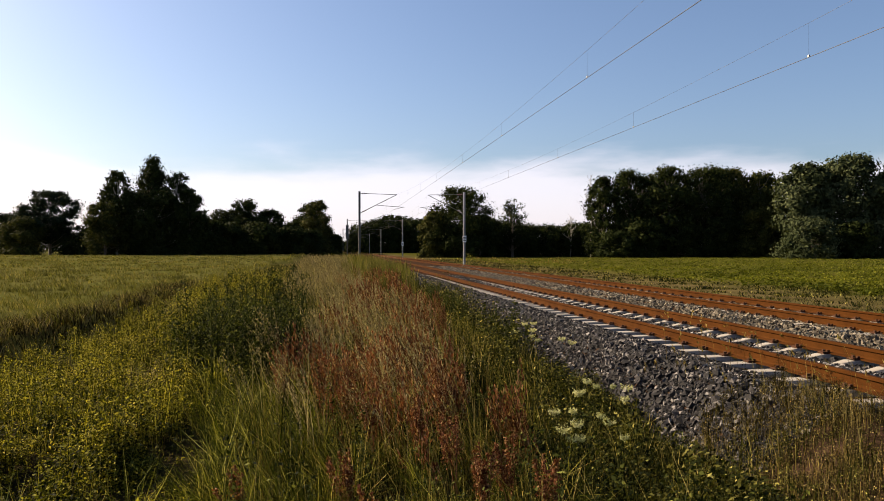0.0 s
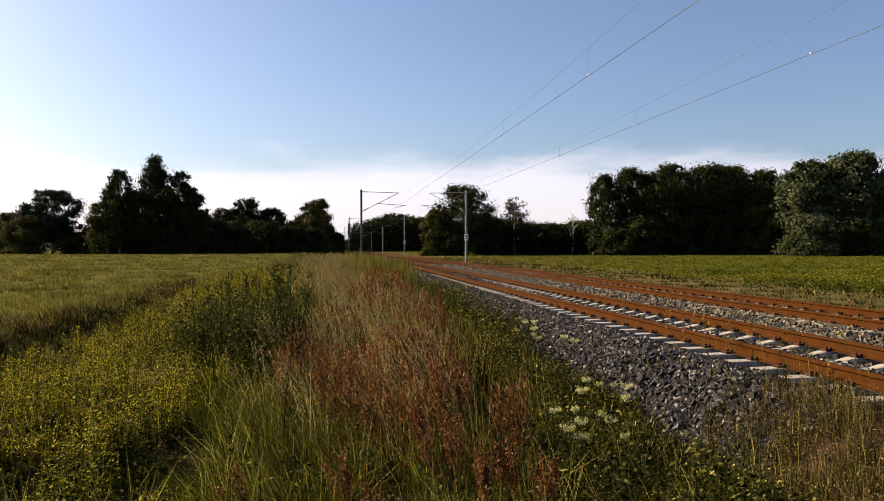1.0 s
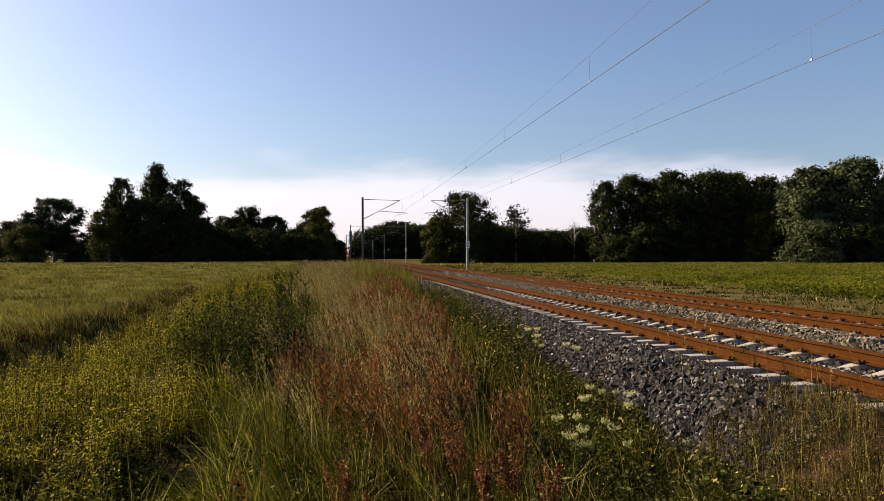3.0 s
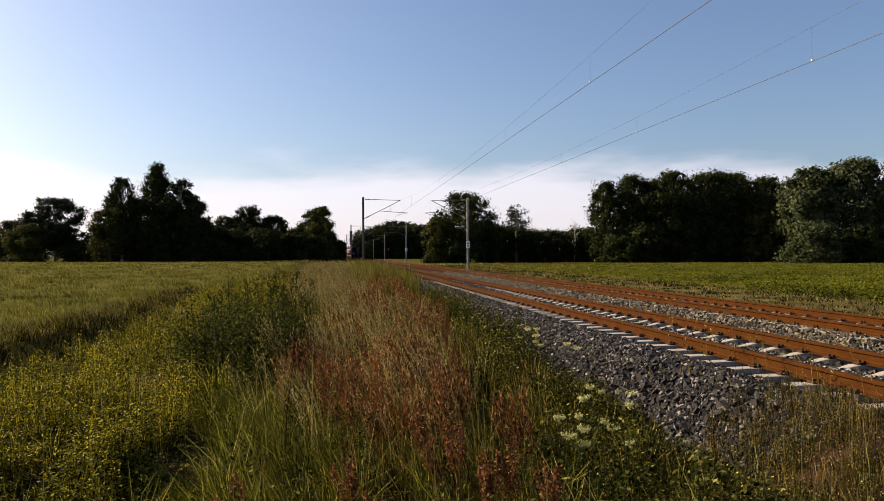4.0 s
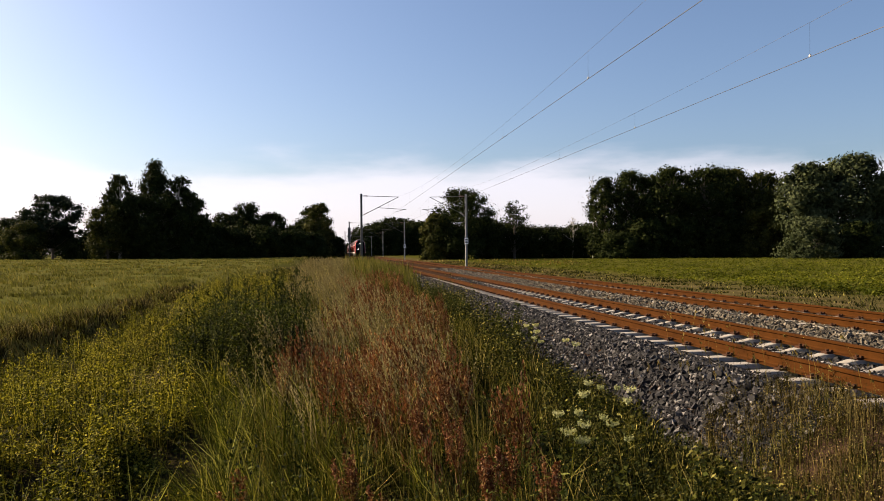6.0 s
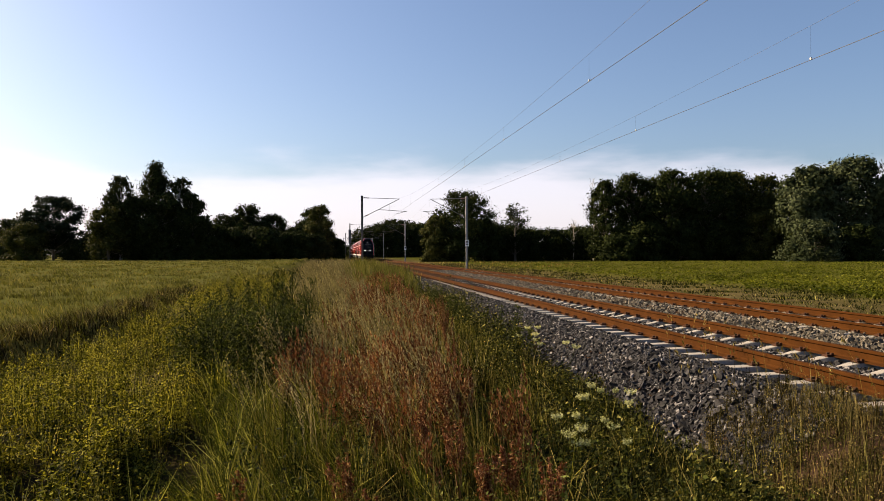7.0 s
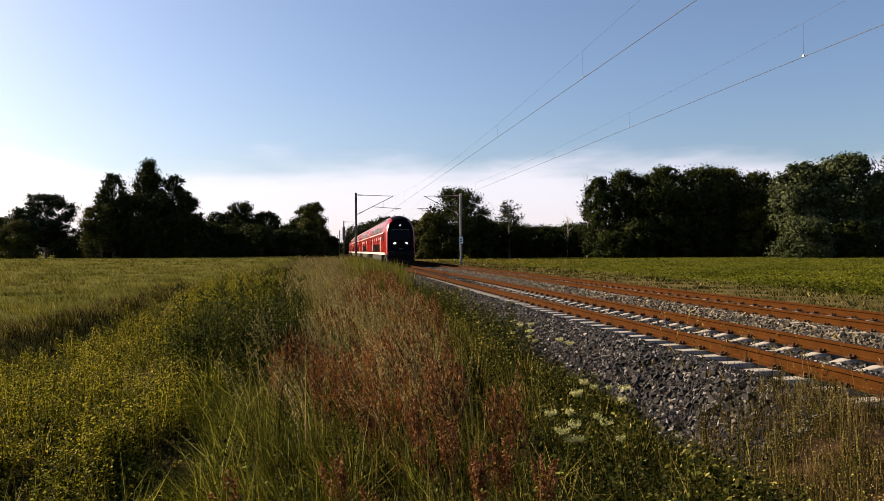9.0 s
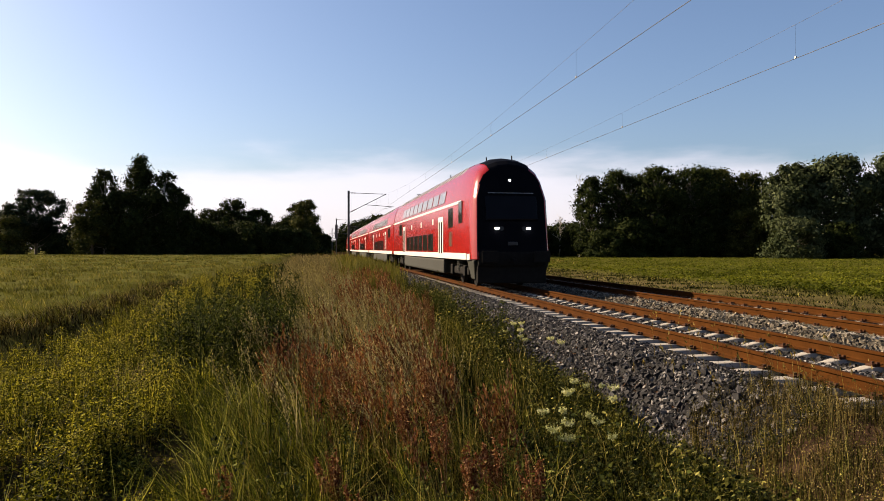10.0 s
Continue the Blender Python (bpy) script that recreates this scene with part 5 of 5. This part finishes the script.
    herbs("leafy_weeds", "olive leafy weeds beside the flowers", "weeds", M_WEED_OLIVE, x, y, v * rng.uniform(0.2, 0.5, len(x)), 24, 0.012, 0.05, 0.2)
    x, y, v, _ = drifts([(3.5, 21.5, 0.3, 2.4, 26), (3.3, 16.5, 0.3, 2.0, 14), (3.0, 13.0, 0.3, 1.2, 9), (3.7, 27, 0.3, 3.0, 20)], 6, 0.1)
    herbs("ballast_weeds", "tall olive leafy weeds at the edge of the ballast", "weeds", M_WEED_OLIVE, x, y, v * rng.uniform(0.5, 1.05, len(x)), 30, 0.03, 0.09, 0.2)
    # seeding weeds on the near shoulder
    x, y, v, _ = tussocks(270, 10, 4.0, 7.4, lambda y: 3.1 + 0.05 * y, lambda y: 4.6 + 0.05 * y, 0.08, 0.9, 0.7, -0.6)
    ok = x > 0.5 * y + 0.25
    x, y, v = x[ok], y[ok], v[ok]
    herbs("seeding_weeds", "brownish seeding weeds growing on the shoulder", "weeds", M_WEED_BROWN, x, y, v * rng.uniform(0.12, 0.38, len(x)), 28, 0.008, 0.05)
    x, y, v, az = tussocks(260, 14, 3.8, 7.0, lambda y: 2.3 + 0.1 * y, lambda y: 4.3 + 0.05 * y, 0.08, 0.9, 2.7, -0.6)
    ok = x > 0.48 * y + 0.2
    x, y, v, az = x[ok], y[ok], v[ok], az[ok]
    grow("shoulder_grass", "thin olive and straw grass on the shoulder", "grass", M_GRASS_DRY, x, y, v * rng.uniform(0.15, 0.5, len(x)), np.full(len(x), 0.004), rng.uniform(0.1, 0.6, len(x)), az)
    x, y, v, _ = tussocks(170, 8, 3.8, 6.6, lambda y: 2.3 + 0.1 * y, lambda y: 4.2 + 0.05 * y, 0.08, 0.9, 4.7, -0.6)
    ok = x > 0.46 * y + 0.2
    x, y, v = x[ok], y[ok], v[ok]
    herbs("seeding_weeds", "olive seeding weeds growing on the shoulder", "weeds", M_WEED_OLIVE, x, y, v * rng.uniform(0.12, 0.34, len(x)), 28, 0.008, 0.05)
    # leafy crop on the far field
    x, y, v, _ = tussocks(4200, 3, 22, 142, lambda y: 19.5 + 0.02 * y, lambda y: 24 + y * 0.66, 0.16, 7.0, 1.9, -1.0, 0.3)
    herbs("field_crop", "green leafy crop in the far field", "crop", M_BEET, x, y, v * rng.uniform(0.12, 0.3, len(x)), 9, 0.075, 0.12, 0.2)
    y = rng.uniform(6.0, 9.5, 45)
    x = rng.uniform(4.1, 5.2, len(y))
    grow("stalks", "thin dry stalks standing on the ballast", "grass", M_GRASS_DRY, x, y, rng.uniform(0.35, 0.75, len(x)), np.full(len(x), 0.004), rng.uniform(0.1, 0.4, len(x)), 2.5, plume=6, plume_size=0.012, plume_len=0.2)


build_weeds()


SWAYING = []    # plants that nod in the light wind


def tall_herb(x, y, h, label):
    """One mugwort: a stiff stem with side shoots and narrow leaves."""
    t = thing("tall_herb", label, "weed", "tall herbs on the bank", at=(x, y, float(ground_z(x, y)) - 0.02))
    SWAYING.append(t)
    lean = rng.normal(0, 0.07, 2)
    stem = [(0, 0, 0), (lean[0] * 0.4, lean[1] * 0.4, h * 0.5), (lean[0], lean[1], h)]
    chunks, tips = [tube_path(stem, [0.009, 0.007, 0.002], 5)], []
    for k in range(26):
        f = rng.uniform(0.15, 0.95)
        a, l = rng.uniform(0, 6.3), (1.05 - f) * h * rng.uniform(0.2, 0.6)
        b = np.array((lean[0] * f, lean[1] * f, f * h))
        e = b + (math.cos(a) * l * 0.75, math.sin(a) * l * 0.75, l * 0.95)
        chunks.append(tube_path([b, (b + e) / 2, e], [0.004, 0.003, 0.001], 3))
        tips.append((b, e))
    V, Q = join_np(chunks)
    tagged(part_mesh("stem", mesh_np("stem", V, Q, mats=[M_WEED_DARK]), t), kind="stuff")
    P = np.concatenate([b + (e - b) * rng.uniform(0.1, 1.05, (10, 1)) + rng.normal(0, 0.02, (10, 3)) for b, e in tips])
    V, Q = leaf_cards(P, rng.uniform(0.010, 0.026, len(P)))
    part_mesh("leaves", mesh_np("leaves", V, Q, mats=[M_HERB]), t)


for k in range(30):
    yy = 10.6 + 4.5 * random.random()
    tall_herb(-2.5 + 1.9 * random.random() + 0.03 * (yy - 11), yy, random.uniform(1.2, 1.85), "tall dark green mugwort with narrow leaves")
for k in range(34):
    tall_herb(3.2 + 0.6 * random.random(), 13 + 17 * random.random(), random.uniform(0.6, 1.0), "green weed at the edge of the ballast")


def wild_carrot(x, y, h, heads, label):
    """Branching stem with flat cream flower heads."""
    t = thing("wild_carrot", label, "wildflower", "wild carrots by the ballast", at=(x, y, float(ground_z(x, y)) - 0.02))
    SWAYING.append(t)
    chunks, tops = [], []
    for k in range(heads):
        a, l = rng.uniform(0, 6.3), (0.0 if k == 0 else rng.uniform(0.08, 0.2))
        b = np.array((0, 0, h * rng.uniform(0.3, 0.6)))
        e = np.array((math.cos(a) * l, math.sin(a) * l, h * (1 if k == 0 else rng.uniform(0.7, 1))))
        chunks.append(tube_path([(0, 0, 0), b, e], [0.004, 0.003, 0.002], 4))
        tops.append(e)
    V, Q = join_np(chunks)
    tagged(part_mesh("stem", mesh_np("stem", V, Q, mats=[M_WEED_DARK]), t), kind="stuff")
    P = rng.normal(0, 1, (90, 3)) * (0.07, 0.07, 0.16 * h) + (0, 0, h * 0.3)
    V, Q = leaf_cards(P, rng.uniform(0.012, 0.03, len(P)))
    part_mesh("leaves", mesh_np("leaves", V, Q, mats=[M_WEED_DARK]), t)
    for e in tops:
        r = rng.uniform(0.035, 0.07)
        d = np.sqrt(rng.uniform(0, 1, 170)) * r
        a = rng.uniform(0, 6.3, 170)
        P = e + np.stack([np.cos(a) * d, np.sin(a) * d, d * d * 6 + rng.normal(0, 0.012, 170)], -1)
        V, Q = leaf_cards(P, rng.uniform(0.006, 0.012, 170))
        part_mesh("flower_head", mesh_np("flower_head", V, Q, mats=[M_UMBEL]), t, "cream umbel")


for k in range(13):
    yy = 5.6 + 2.6 * random.random()
    wild_carrot(yy * random.uniform(0.29, 0.43), yy, random.uniform(0.5, 0.75), random.choice((1, 1, 2)), "wild carrot with cream flower heads")
for x, y in ((3.2, 11.5), (3.35, 12.6), (3.6, 12.9), (3.4, 10.6)):
    wild_carrot(x, y, 0.75, 2, "wild carrot with cream flower heads")


loose_stones()


def red_sorrel(x, y, h, label):
    """A dock or sorrel gone to seed: a sheaf of stems, each ending in a rusty spike."""
    t = thing("red_sorrel", label, "weed", "seeding sorrel on the bank", at=(x, y, float(ground_z(x, y)) - 0.02))
    SWAYING.append(t)
    chunks = []
    for k in range(8):
        a, l = rng.uniform(0, 6.3), rng.uniform(0.02, 0.13)
        top = np.array((math.cos(a) * l - 0.08, math.sin(a) * l, h * rng.uniform(0.72, 1.0)))
        mid = np.array((top[0] * 0.3, top[1] * 0.3, top[2] * 0.5))
        chunks.append(tube_path([(0, 0, 0), mid, top], [0.004, 0.003, 0.0015], 4))
        f = rng.uniform(0, 1, 130)
        P = top + (mid - top) * (f * 0.85)[:, None] + rng.normal(0, 1, (130, 3)) * (0.007 + 0.018 * f)[:, None]
        V, Q = leaf_cards(P, rng.uniform(0.007, 0.015, 130))
        tagged(part_mesh("seed_spike", mesh_np("seed_spike", V, Q, mats=[M_GRASS_RED]), t), kind="stuff")
    V, Q = join_np(chunks)
    tagged(part_mesh("stem", mesh_np("stem", V, Q, mats=[M_GRASS_RED]), t), kind="stuff")


for x, y, h in ((1.08, 6.9, 0.95), (1.27, 5.1, 0.8), (1.42, 4.6, 0.72), (0.95, 5.6, 0.85), (0.2, 7.4, 0.95), (0.5, 7.7, 1.0), (-0.1, 8.3, 0.95), (1.5, 8.0, 0.9), (1.2, 9.0, 1.0),
                (0.75, 6.2, 0.85), (0.1, 5.2, 0.7), (-0.6, 5.0, 0.7), (0.62, 8.6, 1.0), (0.9, 8.1, 0.95), (0.35, 6.6, 0.85), (1.7, 10.5, 1.0), (1.3, 11.5, 1.0), (0.4, 9.8, 1.0), (1.05, 4.9, 0.75), (-0.55, 9.0, 0.8),
                (1.9, 12.5, 1.0), (2.1, 14.0, 1.05), (1.6, 13.2, 1.0), (2.4, 16.0, 1.05), (2.0, 17.5, 1.1), (2.7, 18.5, 1.1), (0.3, 4.6, 0.6)):
    red_sorrel(x, y, h, "rust-red seeding sorrel among the tall grass")


# ---- movement ----
def motions():
    speed = 41.6
    for ob, back in zip(train, TRAIN_AT):
        rows = []
        for k in range(41):
            t = k * 0.25
            y = 23.45 + speed * (10.0 - t) + back
            x0, x1 = NEAR + float(bend(y + 3.0)), NEAR + float(bend(y + 23.0))
            a = math.degrees(math.atan2(-(x1 - x0), 20.0))
            rows.append((t, pose(x0 - (x1 - x0) * 3 / 20, y, 0, 0, 0, a)))
        walk(ob, rows)
    wind = random.Random(5)
    for ob in SWAYING:
        x, y, z = ob.location
        beat, start, reach = wind.uniform(2.6, 4.2), wind.uniform(0, 6.3), wind.uniform(0.8, 2.2)
        rows = []
        for k in range(21):
            t = k * 0.5
            gust = reach * (math.sin(t * beat + start) + 0.5 * math.sin(0.7 * t + 0.15 * x))
            rows.append((t, pose(x, y, z, 0.5 * gust, -gust, 0)))
        walk(ob, rows)


motions()
